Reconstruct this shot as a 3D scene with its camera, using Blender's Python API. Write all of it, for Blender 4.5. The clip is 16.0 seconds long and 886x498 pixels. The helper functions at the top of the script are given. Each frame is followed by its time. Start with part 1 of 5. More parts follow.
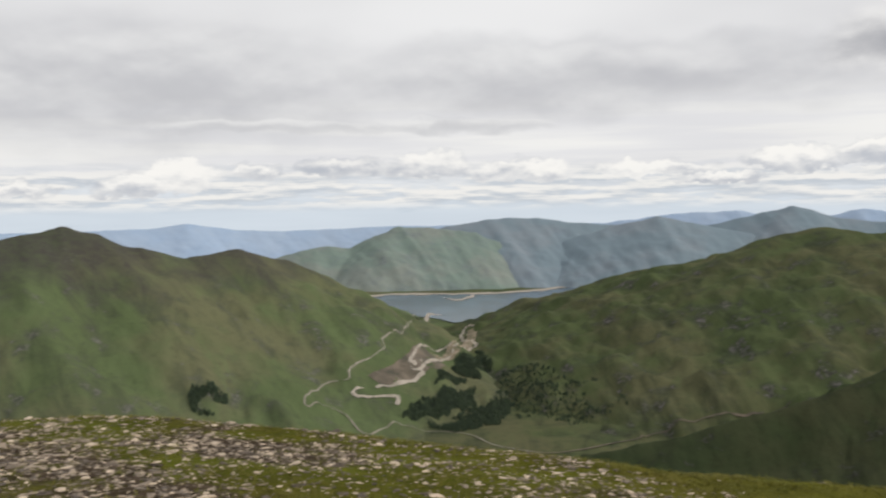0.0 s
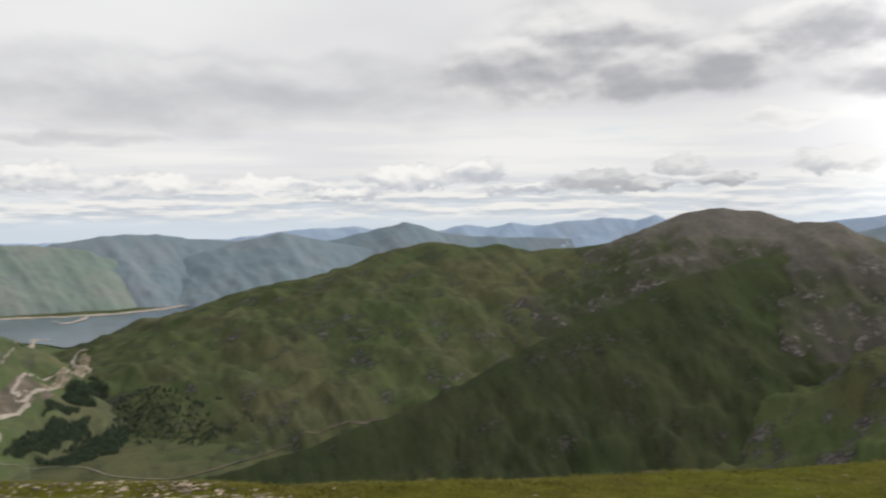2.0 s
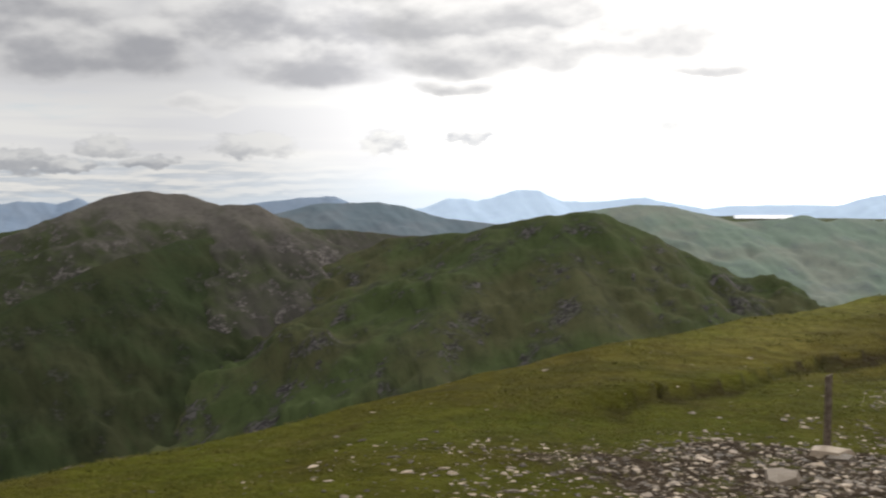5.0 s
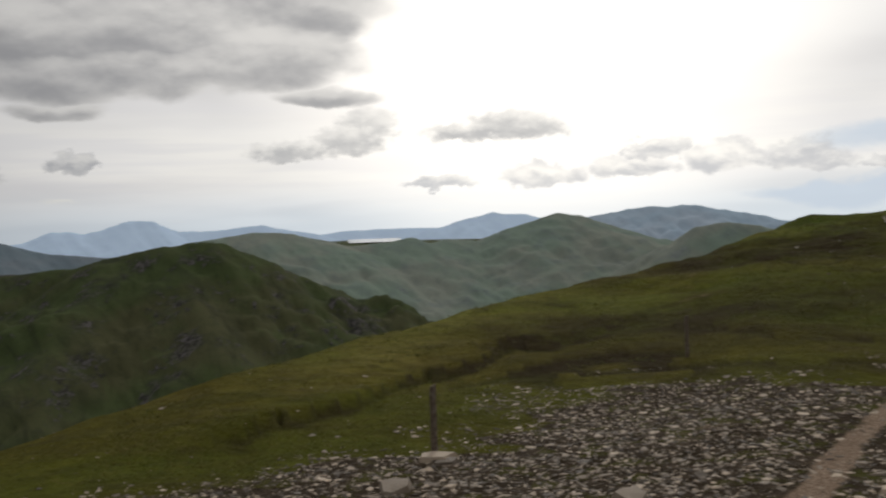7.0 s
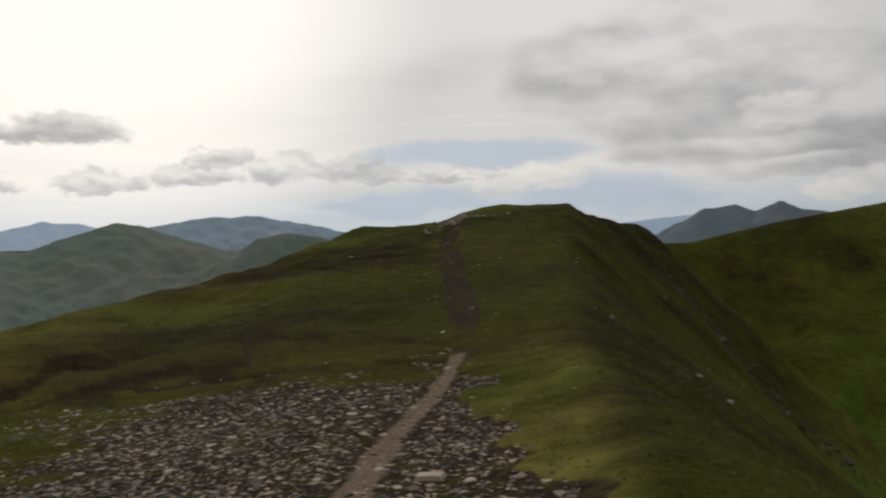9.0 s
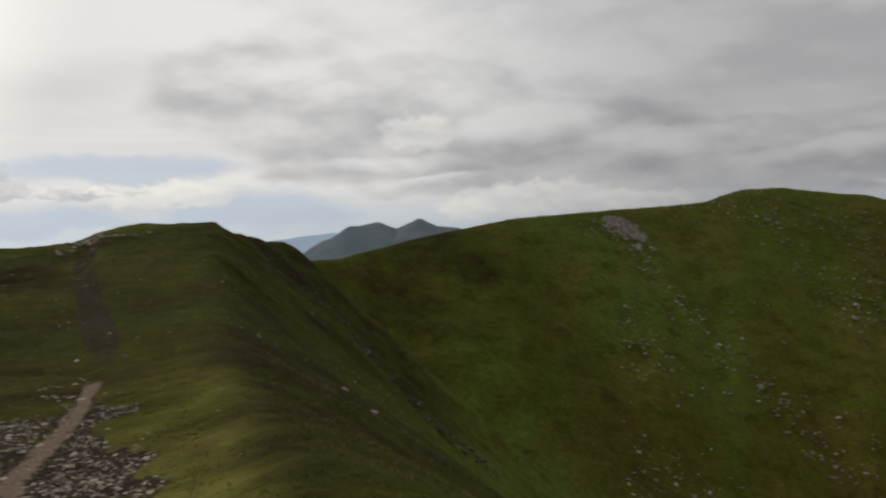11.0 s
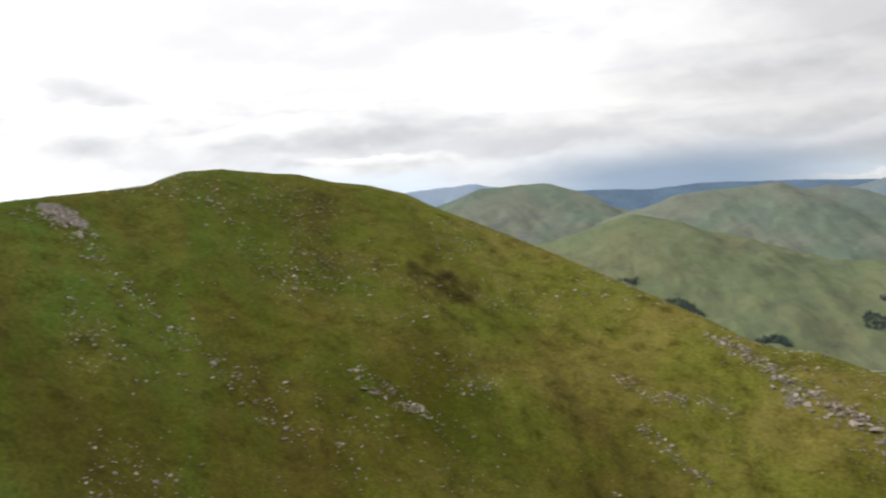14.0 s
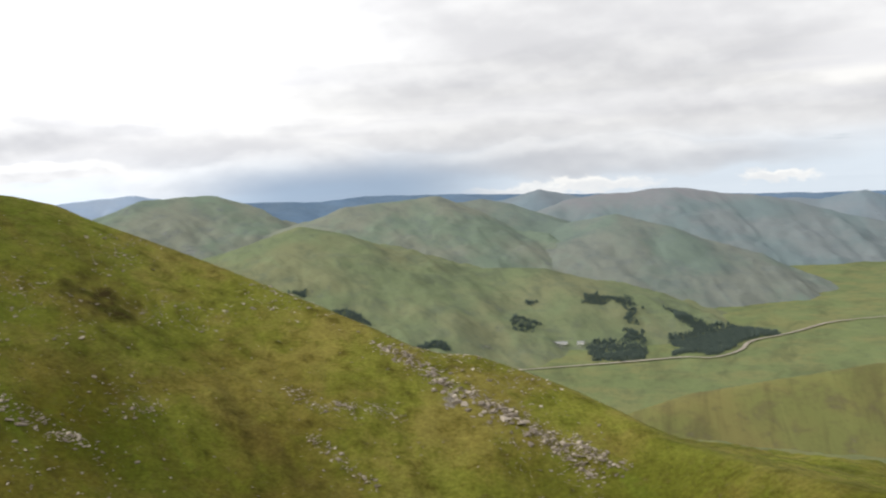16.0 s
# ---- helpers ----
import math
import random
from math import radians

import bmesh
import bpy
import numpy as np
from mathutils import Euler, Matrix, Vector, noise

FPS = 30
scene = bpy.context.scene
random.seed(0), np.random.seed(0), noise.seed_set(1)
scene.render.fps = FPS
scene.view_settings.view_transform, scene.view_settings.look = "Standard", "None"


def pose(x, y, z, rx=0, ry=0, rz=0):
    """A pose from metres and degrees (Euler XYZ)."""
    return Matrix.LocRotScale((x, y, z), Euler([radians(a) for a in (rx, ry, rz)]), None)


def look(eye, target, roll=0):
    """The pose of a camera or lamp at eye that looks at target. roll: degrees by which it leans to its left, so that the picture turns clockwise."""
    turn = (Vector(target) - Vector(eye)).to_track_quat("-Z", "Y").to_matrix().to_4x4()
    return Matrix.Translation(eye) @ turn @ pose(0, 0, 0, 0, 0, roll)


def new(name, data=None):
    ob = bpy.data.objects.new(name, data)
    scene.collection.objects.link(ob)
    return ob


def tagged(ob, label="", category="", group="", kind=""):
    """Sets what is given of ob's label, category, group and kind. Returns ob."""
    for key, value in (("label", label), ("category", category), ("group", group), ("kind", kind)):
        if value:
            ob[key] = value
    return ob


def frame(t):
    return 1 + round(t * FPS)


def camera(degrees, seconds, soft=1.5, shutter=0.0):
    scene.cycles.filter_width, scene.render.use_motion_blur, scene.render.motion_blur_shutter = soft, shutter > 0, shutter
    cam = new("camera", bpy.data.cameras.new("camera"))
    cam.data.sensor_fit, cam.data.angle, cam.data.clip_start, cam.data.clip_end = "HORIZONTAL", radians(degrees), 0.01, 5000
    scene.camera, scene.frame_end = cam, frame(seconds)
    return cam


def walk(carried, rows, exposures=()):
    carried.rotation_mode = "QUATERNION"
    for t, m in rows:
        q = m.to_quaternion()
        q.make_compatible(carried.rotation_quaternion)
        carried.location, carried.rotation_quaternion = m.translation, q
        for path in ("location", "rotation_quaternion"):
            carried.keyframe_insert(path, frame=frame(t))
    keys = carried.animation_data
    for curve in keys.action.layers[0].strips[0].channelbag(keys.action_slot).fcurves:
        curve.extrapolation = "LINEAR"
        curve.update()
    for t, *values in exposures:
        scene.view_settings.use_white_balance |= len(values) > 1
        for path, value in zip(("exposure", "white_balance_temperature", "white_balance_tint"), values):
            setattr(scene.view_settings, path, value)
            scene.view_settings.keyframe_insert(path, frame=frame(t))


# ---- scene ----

# The camera is held at arm's length on a summit ridge and turns once to the right, half way round.
cam = camera(50.7, 16.0, soft=2.2, shutter=0.4)
EYE, ARM = 1.6, 0.25
ROWS = [
    (0.0, -0.03, -2.82, 0.60), (0.5, -5.45, -2.55, 0.47), (1.0, -10.77, -2.60, 0.24), (1.5, -16.33, -2.43, 0.72),
    (2.0, -22.82, -2.04, 0.42), (2.5, -29.44, -2.00, 0.79), (3.0, -35.00, -2.66, 0.84), (3.5, -40.20, -2.68, 1.13),
    (4.0, -46.81, -3.02, 1.45), (4.2, -48.91, -3.21, 1.17), (6.3, -71.81, -2.45, 1.28), (6.5, -74.42, -2.30, 1.49),
    (7.0, -80.04, -2.16, 2.08), (7.5, -85.54, -2.15, 1.70), (8.0, -92.70, -2.46, 1.64), (8.5, -99.26, -2.47, 1.83),
    (9.0, -106.28, -2.32, 1.48), (9.2, -108.61, -2.18, 2.38), (11.3, -130.93, -2.14, 2.27), (11.5, -133.21, -2.51, 2.93),
    (12.0, -138.44, -3.16, 3.29), (12.5, -143.87, -3.35, 3.34), (13.0, -148.97, -4.00, 3.60), (13.5, -154.91, -4.29, 2.95),
    (14.0, -160.72, -4.49, 3.68), (14.5, -165.85, -4.43, 3.52), (15.0, -170.93, -4.34, 2.82), (15.5, -176.36, -4.31, 2.66),
    (16.0, -180.86, -4.86, 2.83),
]
walk(cam, [(t, pose(-ARM * math.sin(radians(yaw)), ARM * math.cos(radians(yaw)), EYE, 90 + pitch, roll, yaw)) for t, yaw, pitch, roll in ROWS],
     exposures=[(0, 0.0), (2.0, 0.0), (3.5, 0.04), (4.2, 0.08), (6.3, -1.0), (7.0, -1.15), (9.0, -1.45), (11.3, -1.25), (12.0, -0.88),
                (12.5, -0.58), (13.5, -0.15), (14.5, 0.17), (16.0, 0.2)])

# ---- sky and sun ----
SUN_AZ, SUN_EL = 86.0, 34.0


class Nodes:
    """A short hand for node trees."""

    def __init__(self, tree):
        self.tree = tree
        tree.nodes.clear()

    def put(self, kind, ins=(), **props):
        n = self.tree.nodes.new(kind)
        for key, value in props.items():
            setattr(n, key, value)
        for key, value in (ins.items() if isinstance(ins, dict) else enumerate(ins)):
            if value is None:
                continue
            if isinstance(value, bpy.types.NodeSocket):
                self.tree.links.new(value, n.inputs[key])
            else:
                n.inputs[key].default_value = value
        return n

    def math(self, op, *ins, clamp=False):
        return self.put("ShaderNodeMath", ins, operation=op, use_clamp=clamp).outputs[0]

    def vec(self, op, *ins):
        return self.put("ShaderNodeVectorMath", ins, operation=op)

    def ramp(self, value, lo, hi, a=0.0, b=1.0, smooth=True):
        return self.put("ShaderNodeMapRange", {0: value, 1: lo, 2: hi, 3: a, 4: b},
                        interpolation_type="SMOOTHSTEP" if smooth else "LINEAR").outputs[0]

    def mix(self, fac, a, b, blend="MIX"):
        n = self.tree.nodes.new("ShaderNodeMix")
        n.data_type, n.blend_type = "RGBA", blend
        for i, v in ((0, fac), (6, a), (7, b)):
            if isinstance(v, bpy.types.NodeSocket):
                self.tree.links.new(v, n.inputs[i])
            else:
                n.inputs[i].default_value = v if i == 0 else (*v, 1.0)
        return n.outputs[2]

    def noise(self, vector, scale, detail=5.0, rough=0.55, distortion=0.0):
        return self.put("ShaderNodeTexNoise", {"Vector": vector, "Scale": scale, "Detail": detail, "Roughness": rough,
                                               "Distortion": distortion}).outputs[0]


def make_world():
    w = bpy.data.worlds.new("sky")
    scene.world = w
    w.use_nodes = True
    n = Nodes(w.node_tree)
    d = n.vec("NORMALIZE", n.put("ShaderNodeTexCoord").outputs["Generated"]).outputs[0]
    sep = n.put("ShaderNodeSeparateXYZ", [d])
    x, y, z = sep.outputs
    az = n.math("SUBTRACT", n.math("MODULO", n.math("ADD", n.math("MULTIPLY", n.math("ARCTAN2", x, y), 57.2958), 420.0), 360.0), 60.0)
    el = n.math("MULTIPLY", n.math("ARCSINE", z), 57.2958)
    place = n.put("ShaderNodeCombineXYZ", [az, el, 0.0]).outputs[0]
    sky = n.put("ShaderNodeTexSky", sky_type="NISHITA", sun_disc=False, sun_elevation=radians(SUN_EL),
                sun_rotation=radians(SUN_AZ), altitude=900.0, dust_density=2.0).outputs[0]
    blue = n.mix(1.0, sky, (0.12, 0.12, 0.12), "MULTIPLY")
    blue = n.mix(0.45, blue, (0.62, 0.72, 0.88))

    def field(scale_az, scale_el, detail, rough, shift, up=(0.0, 0.0)):
        """Cloud noise over bearing and height; up moves it towards the light."""
        v = n.vec("MULTIPLY_ADD", place, (scale_az, scale_el, 0.0), (up[0] * scale_az, up[1] * scale_el, shift)).outputs[0]
        return n.noise(v, 1.0, detail, rough)

    # billows, large and small, and how they face the light
    big = field(0.10, 0.21, 4.0, 0.48, 2.3)
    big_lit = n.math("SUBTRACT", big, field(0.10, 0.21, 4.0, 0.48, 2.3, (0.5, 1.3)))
    small = field(0.45, 0.80, 4.0, 0.55, 5.1)
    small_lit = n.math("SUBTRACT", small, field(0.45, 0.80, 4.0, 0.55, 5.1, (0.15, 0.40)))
    big = n.math("SUBTRACT", big, 0.5)
    small = n.math("SUBTRACT", small, 0.5)
    # the high overcast, drawn out towards the horizon
    low = n.math("ADD", n.math("MAXIMUM", n.math("ADD", z, 0.03), 0.0), 0.07)
    flat = n.put("ShaderNodeCombineXYZ", [n.math("DIVIDE", x, low), n.math("DIVIDE", y, low), 0.0]).outputs[0]
    broad = n.noise(flat, 0.45, 4.0, 0.45, 0.2)
    # smooth towards the east, lumpy over the next hill
    lumpy = n.ramp(az, 104.0, 124.0)
    sheet = n.math("ADD", broad, n.math("MULTIPLY", lumpy, n.math("ADD", n.math("MULTIPLY", big_lit, 0.8), n.math("MULTIPLY", small_lit, 0.12))))
    over = n.mix(n.ramp(sheet, 0.30, 0.64), (0.73, 0.73, 0.75), (0.92, 0.92, 0.925))
    cover = n.ramp(n.noise(flat, 0.8, 6.0, 0.6), 0.24, 0.38)
    col = n.mix(cover, blue, over)
    # pale bright air low down, and thin bright streaks above it
    streak = n.noise(n.vec("MULTIPLY", place, (0.05, 0.8, 0.0)).outputs[0], 1.0, 4.0, 0.5)
    band = n.math("MULTIPLY", n.ramp(el, 0.5, 3.0), n.ramp(n.math("ADD", el, n.math("MULTIPLY", n.math("SUBTRACT", streak, 0.5), 6.0)), 7.6, 4.6))
    col = n.mix(n.math("MULTIPLY", band, 0.7), col, n.mix(n.ramp(streak, 0.40, 0.60), (0.83, 0.83, 0.85), (0.97, 0.96, 0.93)))
    air = n.ramp(el, 2.6, -0.6)
    col = n.mix(n.math("MULTIPLY", air, 0.8), col, (0.66, 0.75, 0.84))
    # the veiled sun brightens its side of the sky
    sun = (math.sin(radians(SUN_AZ)) * math.cos(radians(15)), math.cos(radians(SUN_AZ)) * math.cos(radians(15)), math.sin(radians(15)))
    near_sun = n.vec("DOT_PRODUCT", d, sun).outputs["Value"]
    bright = (math.sin(radians(92)) * math.cos(radians(12)), math.cos(radians(92)) * math.cos(radians(12)), math.sin(radians(12)))
    glow = n.ramp(n.vec("DOT_PRODUCT", d, bright).outputs["Value"], math.cos(radians(53)), math.cos(radians(8)))
    core = n.ramp(near_sun, math.cos(radians(21)), math.cos(radians(3)))
    col = n.mix(n.math("MULTIPLY", core, 0.75), col, (1.5, 1.45, 1.38))
    # low rows of small fair-weather clouds far off
    row = field(0.22, 1.9, 5.0, 0.6, 7.7)
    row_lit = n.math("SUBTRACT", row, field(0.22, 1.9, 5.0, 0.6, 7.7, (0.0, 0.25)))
    win = n.math("MULTIPLY", n.math("MULTIPLY", n.ramp(el, -0.6, 0.3), n.ramp(el, 2.8, 1.4)), n.math("MULTIPLY", n.ramp(az, -60.0, -40.0), n.ramp(az, 58.0, 36.0)))
    col = n.mix(n.math("MULTIPLY", n.math("MULTIPLY", n.ramp(row, 0.33, 0.50), win), 0.9), col, n.mix(n.ramp(row_lit, -0.13, 0.12), (0.58, 0.63, 0.69), (0.97, 0.95, 0.91)))

    # the clouds' outlines swell and curl
    curl = n.put("ShaderNodeTexNoise", {"Vector": n.vec("MULTIPLY", place, (0.20, 0.38, 0.0)).outputs[0], "Scale": 1.0, "Detail": 4.0, "Roughness": 0.5}).outputs["Color"]
    curled = n.vec("MULTIPLY_ADD", n.vec("SUBTRACT", curl, (0.5, 0.5, 0.5)).outputs[0], (5.0, 2.6, 0.0), place).outputs[0]
    puff = n.put("ShaderNodeTexNoise", {"Vector": n.vec("MULTIPLY", place, (0.75, 1.2, 0.0)).outputs[0], "Scale": 1.0, "Detail": 4.0, "Roughness": 0.6}).outputs["Color"]
    puffed = n.vec("MULTIPLY_ADD", n.vec("SUBTRACT", puff, (0.5, 0.5, 0.5)).outputs[0], (3.4, 1.7, 0.0), place).outputs[0]
    last = None

    def clouds(rows_, base, top, ragged, fine, soft_, depth, under, facing, thick=0.0, tone0=0.35, rise=0.45, at=curled):
        """Single clouds (bearing, height, half width, half height in degrees) with ragged billowing edges,
        flat below; facing: how strongly the billows take the light; thick: how much darker the heart is."""
        nonlocal col, last
        total, lift = None, None
        for a, e, w_, h_ in rows_:
            # each cloud waits for the one before it, which keeps the shader small
            after = n.math("MULTIPLY", last, 1e-6) if last is not None else 0.0
            v = n.vec("MULTIPLY_ADD", at, (1 / w_, 1 / h_, 0.0), n.put("ShaderNodeCombineXYZ", [-a / w_, -e / h_, after]).outputs[0]).outputs[0]
            up = n.put("ShaderNodeSeparateXYZ", [v]).outputs[1]
            v2 = n.vec("MAXIMUM", v, n.vec("MULTIPLY", v, (-1.0, -under, 0.0)).outputs[0]).outputs[0]
            q = n.vec("DOT_PRODUCT", v2, v2).outputs["Value"]
            m = n.ramp(q, 1.7, 0.5)
            total = q if total is None else n.math("MINIMUM", total, q)
            lift = n.math("MULTIPLY", up, m) if lift is None else n.math("MAXIMUM", lift, n.math("MULTIPLY", up, m))
            last = lift
        dens = n.math("SUBTRACT", n.math("ADD", n.math("MULTIPLY", big, ragged), n.math("MULTIPLY", small, fine)), n.math("SUBTRACT", total, 1.45))
        alpha = n.ramp(dens, -soft_, soft_)
        tone = n.math("ADD", n.math("MULTIPLY", lift, rise), n.math("ADD", n.math("MULTIPLY", big_lit, facing), n.math("MULTIPLY", small_lit, facing * fine)))
        tone = n.math("SUBTRACT", tone, n.math("MULTIPLY", n.math("MINIMUM", n.math("MAXIMUM", dens, 0.0), 1.2), thick))
        tone = n.mix(n.ramp(n.math("ADD", tone, tone0), 0.0, 1.0), base, top)
        col = n.mix(n.math("MULTIPLY", alpha, depth), col, tone)
    clouds(GREY_SHEETS, (0.53, 0.535, 0.565), (0.86, 0.86, 0.86), 1.2, 0.2, 1.3, 0.75, 1.0, 1.8)
    clouds(BLUE_GAPS, (0.58, 0.67, 0.79), (0.60, 0.70, 0.83), 0.8, 0.6, 0.9, 0.8, 1.0, 0.0)
    clouds(DECK, (0.50, 0.505, 0.53), (0.92, 0.92, 0.915), 0.6, 0.15, 0.6, 0.94, 1.7, 1.8, 0.04, 0.42, 0.5)
    clouds(BRIGHT_GAPS, (0.78, 0.79, 0.80), (1.04, 1.02, 0.97), 0.6, 0.6, 0.9, 0.8, 1.0, 1.6, 0.0, 0.5, 0.45, puffed)
    clouds(DARK_CLOUDS, (0.45, 0.455, 0.485), (0.92, 0.91, 0.90), 0.8, 0.3, 0.85, 0.96, 1.5, 2.2, 0.26, 0.60)
    clouds(SUN_CLOUDS, (0.37, 0.375, 0.395), (0.74, 0.735, 0.73), 0.7, 0.3, 0.8, 0.97, 1.5, 1.8, 0.28, 0.60)
    clouds(LOW_CLOUDS, (0.48, 0.49, 0.51), (0.92, 0.91, 0.89), 0.5, 0.6, 1.0, 0.9, 1.6, 1.6, 0.18, 0.5, 0.45, puffed)
    clouds(SMALL_CLOUDS, (0.60, 0.615, 0.65), (1.10, 1.08, 1.04), 0.4, 0.7, 0.8, 0.9, 2.0, 2.0, 0.04, 0.36, 0.6, puffed)
    clouds(GREY_PUFFS, (0.44, 0.455, 0.49), (0.84, 0.835, 0.82), 0.4, 0.7, 0.8, 0.9, 2.0, 2.0, 0.06, 0.40, 0.6, puffed)
    clouds(FAIR_CLOUDS, (0.52, 0.55, 0.61), (1.03, 1.01, 0.97), 0.4, 0.6, 0.55, 0.92, 2.0, 2.0, 0.04, 0.42, 0.75, puffed)
    # a dark blue shower over the far country
    rain = n.math("MULTIPLY", n.math("MULTIPLY", n.ramp(az, 161.0, 172.0), n.ramp(az, 188.0, 177.0)), n.ramp(el, 1.6, -0.8))
    col = n.mix(n.math("MULTIPLY", rain, 0.8), col, (0.26, 0.36, 0.50))
    thin = (math.sin(radians(147)) * math.cos(radians(20)), math.cos(radians(147)) * math.cos(radians(20)), math.sin(radians(20)))
    veil = n.ramp(n.vec("DOT_PRODUCT", d, thin).outputs["Value"], math.cos(radians(40)), math.cos(radians(6)))
    gain = n.math("ADD", n.math("ADD", n.math("MULTIPLY", glow, 1.2), 0.92), n.math("MULTIPLY", veil, 0.34))
    col = n.mix(glow, col, n.mix(1.0, col, (1.02, 1.0, 0.965), "MULTIPLY"))
    bg = n.put("ShaderNodeBackground", {"Color": col, "Strength": gain})
    n.put("ShaderNodeOutputWorld", {"Surface": bg.outputs[0]})


GREY_SHEETS = [(-18, 6.9, 13, 3.0), (-12, 4.6, 7, 0.5), (0, 4.7, 5, 0.35), (8, 7.4, 15, 1.8), (136.8, 3.6, 9.0, 2.1), (146.2, 2.4, 6.9, 1.4), (156.5, 2.1, 6.9, 1.4), (164.7, 1.8, 6.9, 1.5), (151.7, 3.4, 7.9, 1.6),
               (164.7, 2.8, 8.6, 0.8), (181.9, 5.0, 8.6, 1.4), (183.4, 2.1, 8.6, 0.9), (192.9, 5.4, 6.9, 1.7), (189.8, 0.2, 10.3, 0.9), (169.4, 0.3, 7.6, 1.0), (200, 2.8, 8, 1.2)]
BLUE_GAPS = [(108.6, 3.4, 5.6, 0.8), (104, 0.7, 5, 0.5), (116, 0.8, 5, 1.0)]
DECK = [(117.2, 7.2, 5.5, 3.0), (121.5, 5.2, 5.5, 3.0), (124.0, 2.9, 6.0, 1.3), (126.7, 5.2, 6.5, 3.6), (127.5, 1.9, 4.5, 0.7), (134.0, 4.4, 8.0, 2.2), (142.5, 3.4, 7.5, 1.5), (152.2, 2.6, 7, 1.3), (157, 1.0, 5.2, 0.6)]
BRIGHT_GAPS = [(133.8, 1.2, 3.4, 0.8), (129.0, 0.7, 1.4, 0.6), (137.3, 0.9, 4.0, 0.5), (126.1, 5.4, 2.0, 0.9), (111.4, 1.9, 3.6, 0.6), (189.5, -1.4, 3.4, 0.4), (184.6, -1.5, 2, 0.3), (200.5, -1.3, 1.6, 0.35)]
DARK_CLOUDS = [(27.8, 8.3, 4.6, 2.0), (31.9, 10.2, 5.4, 2.3), (35, 8.0, 3.0, 1.6), (39.6, 8.3, 3.4, 1.7), (44, 10.0, 4.2, 1.9), (48.9, 7.6, 3.8, 1.5), (52.0, 9.9, 4.4, 1.9), (42.7, 5.5, 2.0, 0.6)]
SUN_CLOUDS = [(68.5, 8.7, 5, 1.6), (58, 12.4, 6, 2.4), (67, 12.6, 9, 2.6), (60.5, 9.6, 6, 2.2), (57, 10.2, 4.0, 2.0), (59.5, 8.1, 4.6, 1.3), (64.2, 10.3, 8.0, 2.6), (63.0, 8.4, 5.0, 1.5), (70.0, 9.4, 4.6, 2.0), (71.8, 11.6, 4.2, 2.1), (57.2, 6.6, 2.2, 0.6), (73.0, 7.1, 2.2, 0.6)]
LOW_CLOUDS = [(75.6, 5.3, 1.5, 1.0), (74.4, 4.4, 1.8, 0.9), (71.0, 3.9, 2.0, 0.6), (84.6, 5.0, 2.6, 0.9), (82.0, 4.8, 2.4, 0.6)]
SMALL_CLOUDS = [(86.1, 1.9, 2.0, 0.8), (91.4, 2.2, 2.2, 0.7), (93.0, 3.2, 1.7, 0.7), (97.1, 2.4, 2.0, 1.0), (101.4, 2.3, 1.9, 1.0), (80.0, 1.8, 1.6, 0.4), (107, 1.9, 2.4, 0.4)]
GREY_PUFFS = [(45.7, 2.8, 2.1, 0.8), (53.4, 3.0, 1.2, 0.8), (37.2, 2.7, 1.3, 0.6), (39.7, 1.9, 1.2, 0.45), (32.4, 1.9, 2.3, 0.6), (35.0, 1.7, 1.8, 0.4), (58.5, 3.4, 1.2, 0.6)]
FAIR_CLOUDS = [(-24.3, 0.8, 1.4, 0.5), (-18.3, 0.9, 1.9, 0.7), (-15.6, 1.5, 2.0, 1.1), (-11.2, 1.8, 1.3, 0.6), (-6.3, 2.1, 2.3, 0.7), (-0.7, 2.1, 2.4, 0.9), (4.8, 1.7, 2.8, 0.8), (12.6, 1.8, 3.2, 0.6),
               (20.4, 2.1, 2.2, 0.8), (24.6, 2.5, 1.7, 0.8), (27.5, 1.6, 2.1, 0.35), (16.7, 1.2, 2.1, 0.45)]
make_world()
sun = new("sun", bpy.data.lights.new("sun", "SUN"))
sun.data.energy, sun.data.angle, sun.data.color = 1.5, radians(10), (1.0, 0.95, 0.87)
sun.matrix_world = look((math.sin(radians(SUN_AZ)) * 60, math.cos(radians(SUN_AZ)) * 60, math.tan(radians(SUN_EL)) * 60), (0, 0, 0))

# ---- materials ----
def material(name):
    m = bpy.data.materials.new(name)
    m.use_nodes = True
    return m, Nodes(m.node_tree)


def finish(n, color, rough=0.9, bump=None, strength=0.5, distance=0.1, spec=0.25):
    ins = {"Base Color": color, "Roughness": rough, "Specular IOR Level": spec}
    if bump is not None:
        ins["Normal"] = n.put("ShaderNodeBump", {"Height": bump, "Strength": strength, "Distance": distance}).outputs[0]
    b = n.put("ShaderNodeBsdfPrincipled", ins)
    n.put("ShaderNodeOutputMaterial", {"Surface": b.outputs[0]})


def where(n):
    return n.put("ShaderNodeNewGeometry").outputs["Position"]


